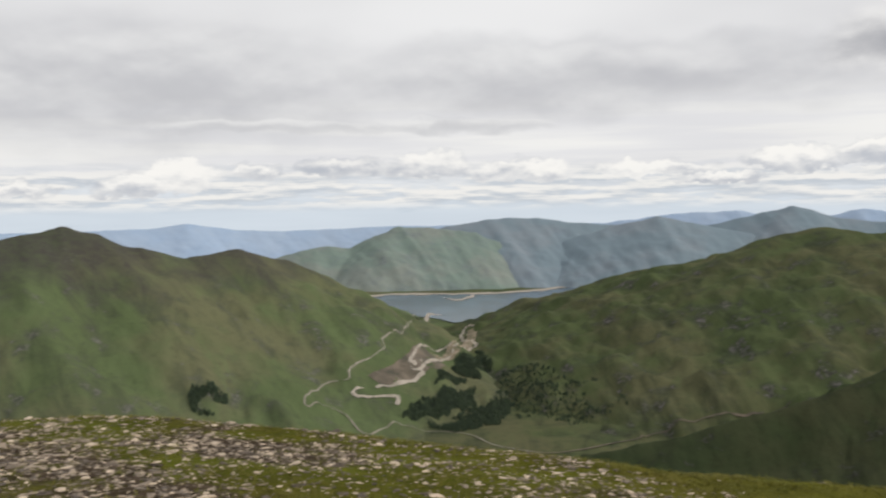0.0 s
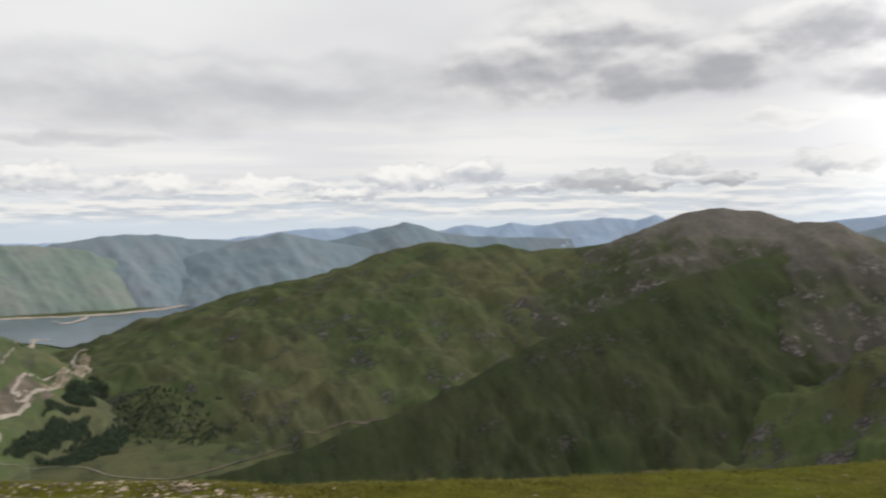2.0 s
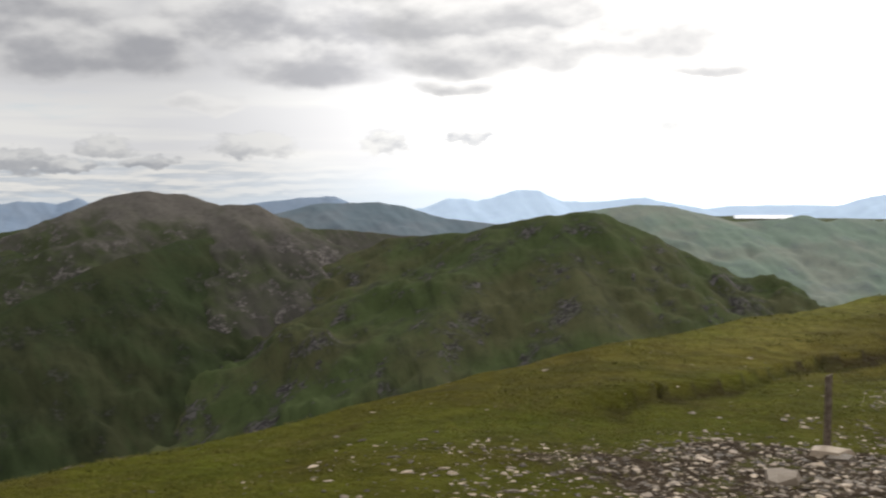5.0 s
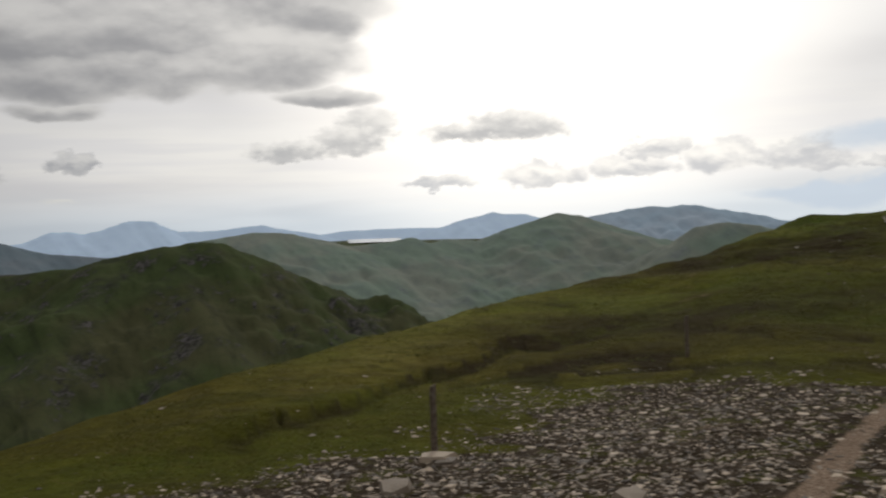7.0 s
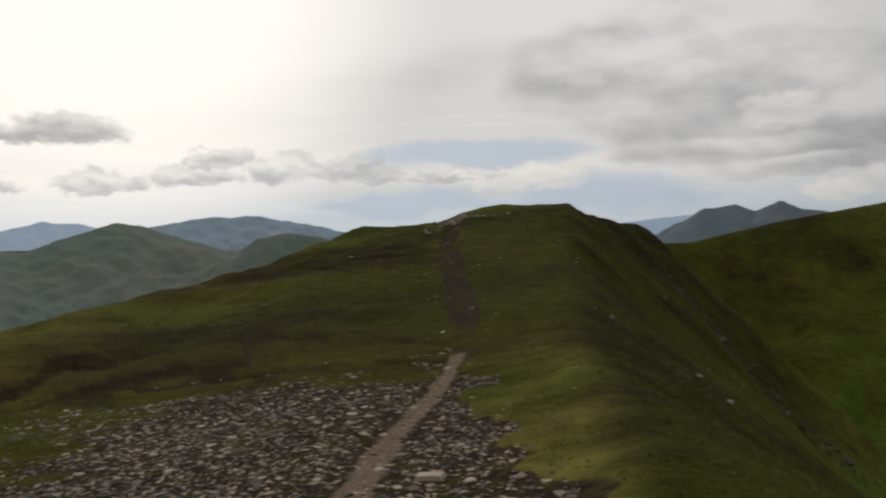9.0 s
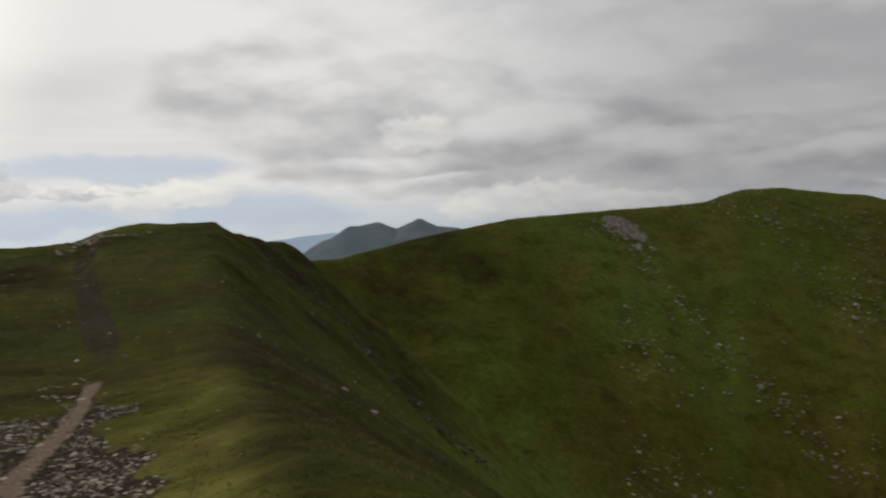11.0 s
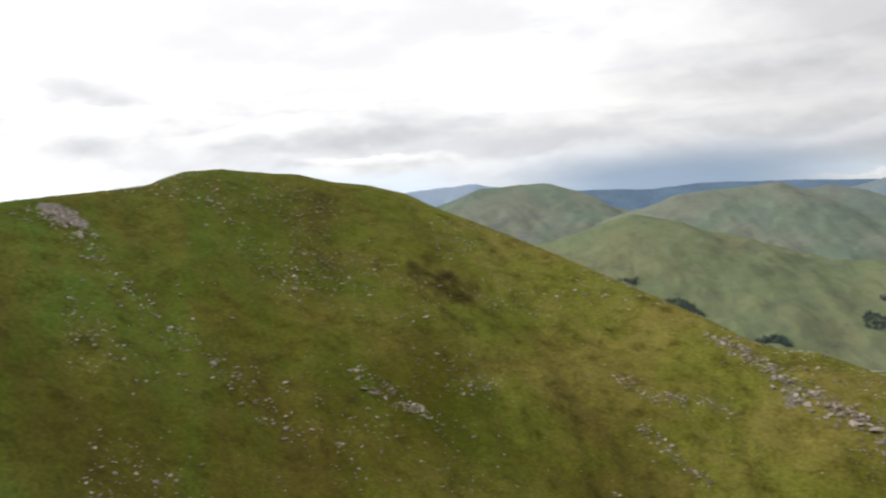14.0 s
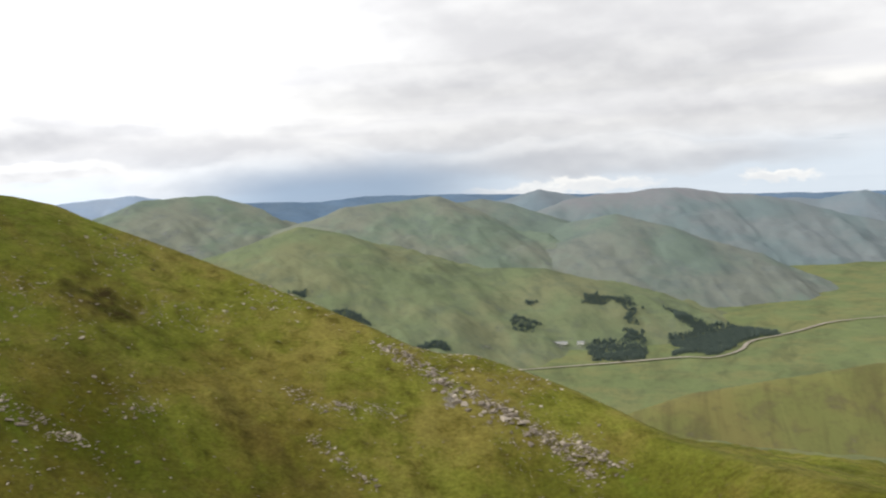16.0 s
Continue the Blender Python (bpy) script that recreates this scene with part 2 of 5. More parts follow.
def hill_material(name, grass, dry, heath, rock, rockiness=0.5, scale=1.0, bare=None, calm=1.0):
    """Hill pasture: grass, dry grass, heather and bare rock, at two scales, streaked by bearing to look downhill from
    the camera.
    """
    m, n = material(name)
    p = where(n)
    x, y, up = n.put("ShaderNodeSeparateXYZ", [p]).outputs
    far = n.math("SQRT", n.math("ADD", n.math("MULTIPLY", x, x), n.math("MULTIPLY", y, y)))
    round_ = n.math("MULTIPLY", n.math("ARCTAN2", x, y), 1900.0)
    fall = n.put("ShaderNodeCombineXYZ", [n.math("ADD", round_, n.math("MULTIPLY", up, 0.8)), n.math("MULTIPLY", up, 0.55), n.math("MULTIPLY", far, 0.35)]).outputs[0]
    big = n.noise(p, 0.004 * scale, 6.0, 0.6)
    mid = n.noise(p, 0.015 * scale, 7.0, 0.65, 0.4)
    small = n.noise(p, 0.07 * scale, 6.0, 0.7)
    runs = n.noise(fall, 0.018, 6.0, 0.62, 0.6)
    thin = n.noise(fall, 0.075, 5.0, 0.65)
    c = n.mix(n.ramp(big, 0.40, 0.62), grass, dry)
    c = n.mix(n.math("MULTIPLY", n.ramp(mid, 0.47, 0.68), 0.7 * calm), c, heath)
    c = n.mix(n.math("MULTIPLY", n.ramp(runs, 0.48, 0.70), 0.55 * calm), c, tuple(v * 0.72 for v in heath))
    c = n.mix(n.math("MULTIPLY", n.ramp(thin, 0.48, 0.74), 0.22 * calm), c, tuple(v * 0.6 for v in heath))
    c = n.mix(n.math("MULTIPLY", n.ramp(runs, 0.46, 0.32), 0.5 * calm), c, tuple(v * 1.2 for v in grass))
    steep = n.put("ShaderNodeSeparateXYZ", [n.put("ShaderNodeNewGeometry").outputs["Normal"]]).outputs[2]
    crag = n.math("MULTIPLY", n.ramp(steep, 0.97, 0.80), n.ramp(n.math("ADD", mid, n.math("MULTIPLY", small, 0.6)), 0.94 - 0.11 * rockiness, 1.03 - 0.11 * rockiness))
    # broken rock: pale faces with dark clefts between
    face = n.mix(n.ramp(n.noise(p, 0.13 * scale, 4.0, 0.7), 0.42, 0.58), tuple(v * 0.35 for v in rock), rock)
    c = n.mix(n.math("MULTIPLY", crag, rockiness), c, face)
    c = n.mix(n.math("MULTIPLY", n.ramp(small, 0.50, 0.75), 0.28 * calm), c, tuple(v * 0.5 for v in heath))
    if bare is not None:
        # heather and stones take over from the grass towards the top
        low, high, tone = bare
        top = n.math("ADD", up, n.math("MULTIPLY", n.math("SUBTRACT", runs, 0.5), 200.0))
        c = n.mix(n.math("MULTIPLY", n.ramp(top, low, high), n.ramp(small, 0.75, 0.35, 0.45, 0.95)), c, tone)
    finish(n, c, 0.95, n.math("ADD", mid, n.math("ADD", n.math("MULTIPLY", small, 0.5), n.math("MULTIPLY", runs, 0.2))), 0.32 * calm, 7.0 / scale, 0.02)
    return m


def ground_material():
    """Turf with moss, bare stony soil and a trodden path, by the sheet's own masks."""
    m, n = material("summit_turf")
    p = where(n)
    soil = n.put("ShaderNodeAttribute", attribute_name="soil").outputs["Fac"]
    path = n.put("ShaderNodeAttribute", attribute_name="path").outputs["Fac"]
    crag = n.put("ShaderNodeAttribute", attribute_name="crag").outputs["Fac"]
    dist = n.vec("LENGTH", p).outputs["Value"]
    huge = n.noise(p, 0.012, 5.0, 0.6)
    big = n.noise(p, 0.06, 6.0, 0.62)
    mid = n.noise(p, 0.5, 6.0, 0.65)
    small = n.noise(p, 5.0, 5.0, 0.7)
    tiny = n.noise(p, 26.0, 4.0, 0.7)
    slant = n.vec("MULTIPLY", n.put("ShaderNodeVectorRotate", {"Vector": p, "Axis": (0.0, 0.0, 1.0), "Angle": 0.9}).outputs[0], (0.016, 0.075, 0.03)).outputs[0]
    runs = n.noise(slant, 1.0, 6.0, 0.6, 0.8)
    c = n.mix(n.ramp(big, 0.36, 0.64), (0.080, 0.090, 0.009), (0.112, 0.088, 0.013))
    c = n.mix(n.ramp(huge, 0.42, 0.62), c, (0.062, 0.086, 0.008))
    c = n.mix(n.math("MULTIPLY", n.ramp(runs, 0.50, 0.72), n.math("ADD", n.math("MULTIPLY", n.ramp(dist, 20.0, 90.0), 0.6), 0.2)), c, (0.068, 0.046, 0.013))
    c = n.mix(n.math("MULTIPLY", n.ramp(runs, 0.45, 0.28), n.math("MULTIPLY", n.ramp(dist, 20.0, 90.0), 0.8)), c, (0.070, 0.112, 0.010))
    c = n.mix(n.math("MULTIPLY", n.ramp(mid, 0.50, 0.72), 0.8), c, (0.068, 0.050, 0.015))
    c = n.mix(n.math("MULTIPLY", n.ramp(small, 0.45, 0.75), 0.8), c, (0.105, 0.096, 0.014))
    c = n.mix(n.math("MULTIPLY", n.ramp(tiny, 0.5, 0.8), 0.5), c, (0.038, 0.040, 0.007))
    clump = n.noise(p, 0.22, 6.0, 0.72)
    c = n.mix(n.math("MULTIPLY", n.ramp(clump, 0.50, 0.76), 0.65), c, (0.042, 0.038, 0.010))
    c = n.mix(n.math("MULTIPLY", n.ramp(clump, 0.44, 0.30), 0.6), c, (0.105, 0.118, 0.012))
    # moss and dry grass, and a lighter colour painted for sunlit ground
    dry = n.put("ShaderNodeAttribute", attribute_name="dry").outputs["Fac"]
    c = n.mix(n.math("MULTIPLY", dry, n.ramp(clump, 0.78, 0.40)), c, n.mix(n.ramp(big, 0.40, 0.60), (0.215, 0.225, 0.040), (0.265, 0.232, 0.062)))
    lush = n.put("ShaderNodeAttribute", attribute_name="lush").outputs["Fac"]
    c = n.mix(n.math("MULTIPLY", lush, n.ramp(clump, 0.74, 0.42)), c, n.mix(n.ramp(runs, 0.40, 0.62), (0.108, 0.158, 0.026), (0.148, 0.148, 0.030)))
    # heather colour, which also carries painted shade on knoll, corrie and banks
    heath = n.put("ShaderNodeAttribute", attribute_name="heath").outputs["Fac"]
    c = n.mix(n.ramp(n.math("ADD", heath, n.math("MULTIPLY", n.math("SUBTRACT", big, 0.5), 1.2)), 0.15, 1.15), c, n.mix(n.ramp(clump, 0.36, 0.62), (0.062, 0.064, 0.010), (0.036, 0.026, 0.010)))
    tuft = n.noise(p, 1.3, 8.0, 0.78)
    c = n.mix(0.5, c, n.mix(n.ramp(tuft, 0.36, 0.66), (0.50, 0.47, 0.45), (1.42, 1.45, 1.38)), "MULTIPLY")
    earth = n.mix(n.ramp(small, 0.35, 0.7), (0.034, 0.024, 0.014), (0.090, 0.066, 0.044))
    earth = n.mix(n.math("MULTIPLY", n.ramp(n.noise(p, 1.9, 5.0, 0.65), 0.50, 0.62), 0.85), earth, (0.074, 0.072, 0.016))
    c = n.mix(n.ramp(n.math("ADD", soil, n.math("MULTIPLY", n.math("SUBTRACT", mid, 0.5), 0.9)), 0.42, 0.62), c, earth)
    tread = n.mix(n.ramp(tiny, 0.35, 0.7), (0.190, 0.130, 0.088), (0.420, 0.315, 0.230))
    c = n.mix(n.ramp(n.math("ADD", path, n.math("ADD", n.math("MULTIPLY", n.math("SUBTRACT", small, 0.5), 0.9), n.math("MULTIPLY", n.math("SUBTRACT", mid, 0.5), 2.2))), 0.35, 0.85), c, tread)
    stone = n.mix(n.ramp(n.noise(p, 1.4, 6.0, 0.7), 0.35, 0.65), (0.110, 0.096, 0.078), (0.340, 0.305, 0.265))
    c = n.mix(n.ramp(n.math("ADD", crag, n.math("MULTIPLY", n.math("SUBTRACT", mid, 0.5), 1.2)), 0.42, 0.62), c, stone)
    fine = n.math("ADD", n.math("MULTIPLY", small, 0.6), n.math("MULTIPLY", tiny, 0.25))
    h = n.math("ADD", fine, n.math("MULTIPLY", mid, 1.5))
    finish(n, c, 0.95, n.math("ADD", h, n.math("MULTIPLY", clump, 4.0)), 0.9, 0.17, 0.03)
    return m


def stone_material(name, dark, pale):
    m, n = material(name)
    p = where(n)
    rnd = n.put("ShaderNodeNewGeometry").outputs["Random Per Island"]
    rnd2 = n.put("ShaderNodeObjectInfo").outputs["Random"]
    r = n.math("FRACT", n.math("ADD", rnd, rnd2))
    c = n.mix(n.math("POWER", r, 2.1), dark, pale)
    c = n.mix(n.math("MULTIPLY", n.ramp(n.noise(p, 24.0, 5.0, 0.7), 0.48, 0.70), 0.7), c, tuple(v * 0.45 for v in pale))
    finish(n, c, 0.65, n.noise(p, 45.0, 4.0, 0.7), 0.5, 0.01, 0.25)
    return m


def plain_material(name, a, b, scale, rough=0.9, bump=0.2):
    m, n = material(name)
    p = where(n)
    v = n.noise(p, scale, 6.0, 0.65)
    finish(n, n.mix(n.ramp(v, 0.35, 0.65), a, b), rough, v, bump, 0.3 / scale * 0.1)
    return m


def water_material(name, color, wave):
    m, n = material(name)
    p = n.vec("MULTIPLY", where(n), (1.0, 0.35, 1.0)).outputs[0]
    h = n.noise(p, 0.012, 5.0, 0.65)
    finish(n, n.mix(n.ramp(h, 0.4, 0.6), color, tuple(v * 1.7 for v in color)), 0.25, n.noise(p, wave, 4.0, 0.6), 0.5, 1.2, 0.32)
    return m


GROUND = ground_material()


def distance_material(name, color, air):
    """The farthest hills against the sun; an added glow stands in for the bright air before them."""
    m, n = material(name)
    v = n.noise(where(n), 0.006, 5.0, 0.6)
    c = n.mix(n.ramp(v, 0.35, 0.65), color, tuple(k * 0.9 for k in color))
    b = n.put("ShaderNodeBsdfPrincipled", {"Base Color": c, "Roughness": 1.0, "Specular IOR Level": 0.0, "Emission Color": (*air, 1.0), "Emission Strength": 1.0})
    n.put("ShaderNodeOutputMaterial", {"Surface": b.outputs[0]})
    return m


def moor(name, haze_mix, gain=1.0, rockiness=0.4, bare=None):
    """Moorland seen from afar: distance haze is mixed into its grass, heather and rock colours."""
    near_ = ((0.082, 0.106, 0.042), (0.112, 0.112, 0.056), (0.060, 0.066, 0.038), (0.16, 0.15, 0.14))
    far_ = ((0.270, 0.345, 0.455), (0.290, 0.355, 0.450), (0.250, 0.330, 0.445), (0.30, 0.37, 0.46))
    return hill_material(name, *(tuple(gain * (a + (b - a) * haze_mix) for a, b in zip(u, v)) for u, v in zip(near_, far_)), rockiness, 1.0, bare, max(0.3, 1 - 1.8 * haze_mix))


# the nearer hills carry a little of the haze's blue in their colours too
NEAR_HILL = moor("hill_pasture", 0.02, 0.98)
TOP_HILL = moor("heathery_hill_pasture", 0.02, 1.0, 0.6, (-190.0, -75.0, (0.056, 0.052, 0.046)))
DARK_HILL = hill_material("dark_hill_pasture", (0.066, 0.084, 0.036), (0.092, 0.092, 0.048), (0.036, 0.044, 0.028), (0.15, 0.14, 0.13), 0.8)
# a darkened pasture: the spur's cloud shade is painted into it
SPUR_HILL = hill_material("shade_painted_spur", (0.038, 0.051, 0.023), (0.047, 0.051, 0.026), (0.026, 0.032, 0.018), (0.09, 0.085, 0.075), 0.6)
ROCK_HILL = hill_material("rocky_hill", (0.056, 0.066, 0.032), (0.086, 0.080, 0.068), (0.056, 0.053, 0.048), (0.20, 0.18, 0.165), 1.0, 1.0, (-110.0, -25.0, (0.145, 0.130, 0.115)))
OLIVE_HILL = hill_material("olive_valley_grass", (0.152, 0.186, 0.082), (0.190, 0.196, 0.086), (0.122, 0.142, 0.074), (0.22, 0.21, 0.19), 0.3, 2.0)
WARM_HILL = hill_material("tawny_hill_grass", (0.165, 0.175, 0.062), (0.190, 0.175, 0.066), (0.125, 0.112, 0.054), (0.19, 0.17, 0.15), 0.5, 3.0)
# farther hills: haze painted in as a paler, bluer base colour
SPUR_MOOR = hill_material("hazy_spur_pasture", (0.160, 0.195, 0.105), (0.190, 0.200, 0.112), (0.128, 0.152, 0.100), (0.24, 0.23, 0.22), 0.6)
HILL_MOOR = moor("hazy_hill_pasture", 0.16, 1.45, 0.5)
BACK_MOOR = moor("hazy_grey_green_moor", 0.22, 1.25, 0.3)
GREY_MOOR = moor("hazy_grey_moor", 0.40, 1.05, 0.3, (-200.0, -120.0, (0.22, 0.22, 0.235)))
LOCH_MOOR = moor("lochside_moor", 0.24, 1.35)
BLUE_HILL = moor("hazy_blue_moor", 0.55, 0.95)
FAR_HILL = moor("hazy_far_hill", 1.0, 1.1, 0.2)
# brightened copies for hills below the sun, its bright haze in the colour
SUN_MOOR = moor("sun_hazed_moor", 0.19, 1.75)
SUN_BLUE = moor("sun_hazed_blue_moor", 0.66, 1.95)
SUN_FAR = distance_material("glowing_sun_haze", (0.42, 0.53, 0.67), (0.29, 0.35, 0.42))
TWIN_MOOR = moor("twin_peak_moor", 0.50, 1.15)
ROUGH_HILL = hill_material("rough_hill_pasture", (0.066, 0.086, 0.034), (0.084, 0.084, 0.042), (0.036, 0.042, 0.026), (0.13, 0.12, 0.115), 1.0)
# the blue of rain haze is painted into this hill colour
RAIN_HILL = hill_material("rain_haze_hill", (0.125, 0.190, 0.275), (0.140, 0.200, 0.275), (0.115, 0.180, 0.270), (0.16, 0.21, 0.27), 0.2)
STONE = stone_material("scree_stone", (0.048, 0.034, 0.023), (0.64, 0.51, 0.375))
BOULDER = stone_material("pale_boulder", (0.20, 0.165, 0.125), (0.56, 0.49, 0.40))
DARK_ROCK = stone_material("dark_outcrop", (0.034, 0.028, 0.016), (0.125, 0.103, 0.070))
SAND = plain_material("shore_sand", (0.25, 0.22, 0.18), (0.38, 0.335, 0.28), 0.05)
GRAVEL = plain_material("river_gravel", (0.13, 0.115, 0.070), (0.27, 0.215, 0.155), 0.06)
TRACK = plain_material("track_gravel", (0.17, 0.155, 0.12), (0.26, 0.235, 0.19), 0.05)
PEAT = plain_material("wet_peat", (0.06, 0.055, 0.04), (0.15, 0.12, 0.09), 0.02)
FIR = plain_material("conifer", (0.026, 0.040, 0.024), (0.046, 0.064, 0.034), 0.08)
# the far woods' haze is mixed into a paler, bluer fir colour
FIR_FAR = plain_material("hazy_conifer", (0.064, 0.092, 0.082), (0.086, 0.114, 0.094), 0.08)
WOOD = plain_material("weathered_wood", (0.10, 0.075, 0.055), (0.20, 0.16, 0.125), 14.0)
BLADE = plain_material("grass_blade", (0.095, 0.098, 0.012), (0.150, 0.130, 0.028), 1.5)
WATER = water_material("loch_water", (0.06, 0.085, 0.11), 0.02)
# near-white base colour stands in for the glint on the sea
SEA = water_material("painted_glint_sea", (0.6, 0.62, 0.64), 0.01)

# ---- noise and land form ----
def vnoise(x, y, seed):
    ix, iy = np.floor(x).astype(np.int64), np.floor(y).astype(np.int64)
    fx, fy = x - ix, y - iy
    ux, uy = fx * fx * (3 - 2 * fx), fy * fy * (3 - 2 * fy)

    def corner(a, b):
        h = (a * 374761393 + b * 668265263 + seed * 974634777) & 0xFFFFFFFF
        h = ((h ^ (h >> 13)) * 1274126177) & 0xFFFFFFFF
        return ((h ^ (h >> 16)) & 0xFFFF) / 65535.0
    a, b, c, d = corner(ix, iy), corner(ix + 1, iy), corner(ix, iy + 1), corner(ix + 1, iy + 1)
    return (a * (1 - ux) + b * ux) * (1 - uy) + (c * (1 - ux) + d * ux) * uy


def fbm(x, y, seed, octaves=5):
    """Between about -1 and 1."""
    s, amp, total = 0.0, 1.0, 0.0
    for k in range(octaves):
        s = s + amp * (vnoise(x * 2 ** k, y * 2 ** k, seed + k) * 2 - 1)
        total += amp
        amp *= 0.5
    return s / total * 1.6


def smooth(lo, hi, v):
    t = np.clip((v - lo) / (hi - lo), 0, 1)
    return t * t * (3 - 2 * t)


def polar(az, r):
    return r * np.sin(np.radians(az)), r * np.cos(np.radians(az))


FLOOR = -380.0
# the brow of the summit: bearing, dip, distance, hollow before it, fall behind it
BROW = np.array([
    (-60, -12, 14, 0, .5), (-30, -11.3, 14, 0, .5), (-21, -12, 13, 0, .5), (-13, -13.15, 12, 0, .5), (-3, -14.55, 11, 0, .5),
    (7.5, -15.6, 10, 0, .5), (14, -16.2, 10, 0, .5), (20, -16.15, 10, 0, .5), (26.5, -15.95, 10.5, 0, .5), (33.5, -15.5, 11.5, 0, .5), (40.5, -14.75, 13, .1, .5),
    (44, -14.25, 14, .1, .5), (48, -13.6, 15, .15, .5), (52, -12.6, 16, .2, .5), (57.5, -11.4, 18, .3, .5), (63.6, -9.95, 21, .45, .5), (66, -9.35, 22, .5, .5), (73.4, -7.5, 28, .8, .5)])
KNOLL = np.array([
    (79.7, -6.26, 34, 1.05, .5), (87.3, -4.77, 42, 1.25, .5), (94.1, -3.4, 50, 1.4, .5), (98.5, -1.73, 58, 1.6, .5),
    (101.6, -1.0, 62, 1.8, .5), (106, -.66, 64, 1.9, .5), (107.5, -.07, 64, 1.9, .5), (112, .4, 66, 1.8, .6), (113.9, .35, 66, 1.6, .6),
    (114.7, -.36, 66, 1.4, .6), (115.7, -.86, 72, 1.2, .6), (117.4, -1.0, 74, 1.0, .6), (119, -2.15, 78, .6, .65)])
BACK = np.array([(122, -3, 80, .5, .6), (150, -14, 14, 0, .5), (300, -12, 14, 0, .5)])
BROW = np.vstack([BROW, KNOLL, BACK])
# where the ridge's steep side begins: bearing of its edge by distance
EDGE_R = [0, 4, 6.5, 9, 14, 22, 40, 60, 68, 80, 120]
EDGE_AZ = [150, 130, 120.5, 117.2, 114.8, 113.6, 113.0, 113.8, 115.2, 118.5, 120]
# the next hill along the ridge: bearing, dip, distance, steepness of the side towards the summit
HILL = np.array([
    (108, -8, 130, .5), (115, -4, 140, .5), (119, -2.3, 150, .5), (121.2, -2.2, 155, .5), (125.9, -1.14, 165, .48), (128.5, -.64, 170, .46),
    (132.1, -.03, 180, .44), (136.2, .18, 195, .43), (140.3, .35, 210, .42), (143.1, .53, 222, .42), (145.2, 1.17, 232, .42),
    (147.4, 1.24, 240, .42), (149.6, .9, 245, .42), (152, .62, 248, .42), (154, .06, 250, .42), (156.3, -.31, 250, .42), (158.3, -.93, 248, .42)])
SIDE = np.array([
    (160.5, -2.08, 245, .42), (165.6, -4.4, 235, .43), (171.2, -7.12, 220, .44), (176.2, -9.55, 205, .46), (178.4, -10.75, 199, .46),
    (180.2, -11.3, 198, .46), (182.3, -11.5, 197, .46), (184.0, -12.1, 195, .47), (187.5, -13.45, 190, .48), (191, -15.1, 182, .5),
    (194.4, -16.9, 170, .5), (199.3, -18.0, 152, .5), (206, -19.1, 140, .5), (216, -22, 120, .5), (225, -28, 100, .5)])
HILL = np.vstack([HILL, SIDE])


def settle(table):
    """Lowers the brow's turns so that the rounded brow itself, not its line, lies at the wanted dip."""
    r = np.geomspace(2, 200, 900)
    want = table[:, 1].copy()
    for _ in range(6):
        for row, dip in zip(table, want):
            z = brow_z(r, row[1], row[2], row[3], row[4])
            row[1] -= np.degrees(np.arctan2(z - EYE, r)).max() - dip
    return table


def brow_z(r, el, d, hollow, fall):
    zc = EYE + d * np.tan(np.radians(el))
    t = np.clip(r / d, 0, 1)
    past = np.maximum(r - d, 0)
    soft_ = 0.12 * d
    return zc * t ** 1.15 - hollow * np.sin(np.pi * t ** 0.85) - fall * (np.sqrt(past * past + soft_ * soft_) - soft_)


BROW = settle(BROW)
SCARP = np.array([(64, 14.5), (68, 16), (75, 20), (79, 23), (84, 27), (89, 31), (93, 36)])


def bearing(x, y):
    a = np.degrees(np.arctan2(x, y))
    return np.where(a < -60, a + 360, a)


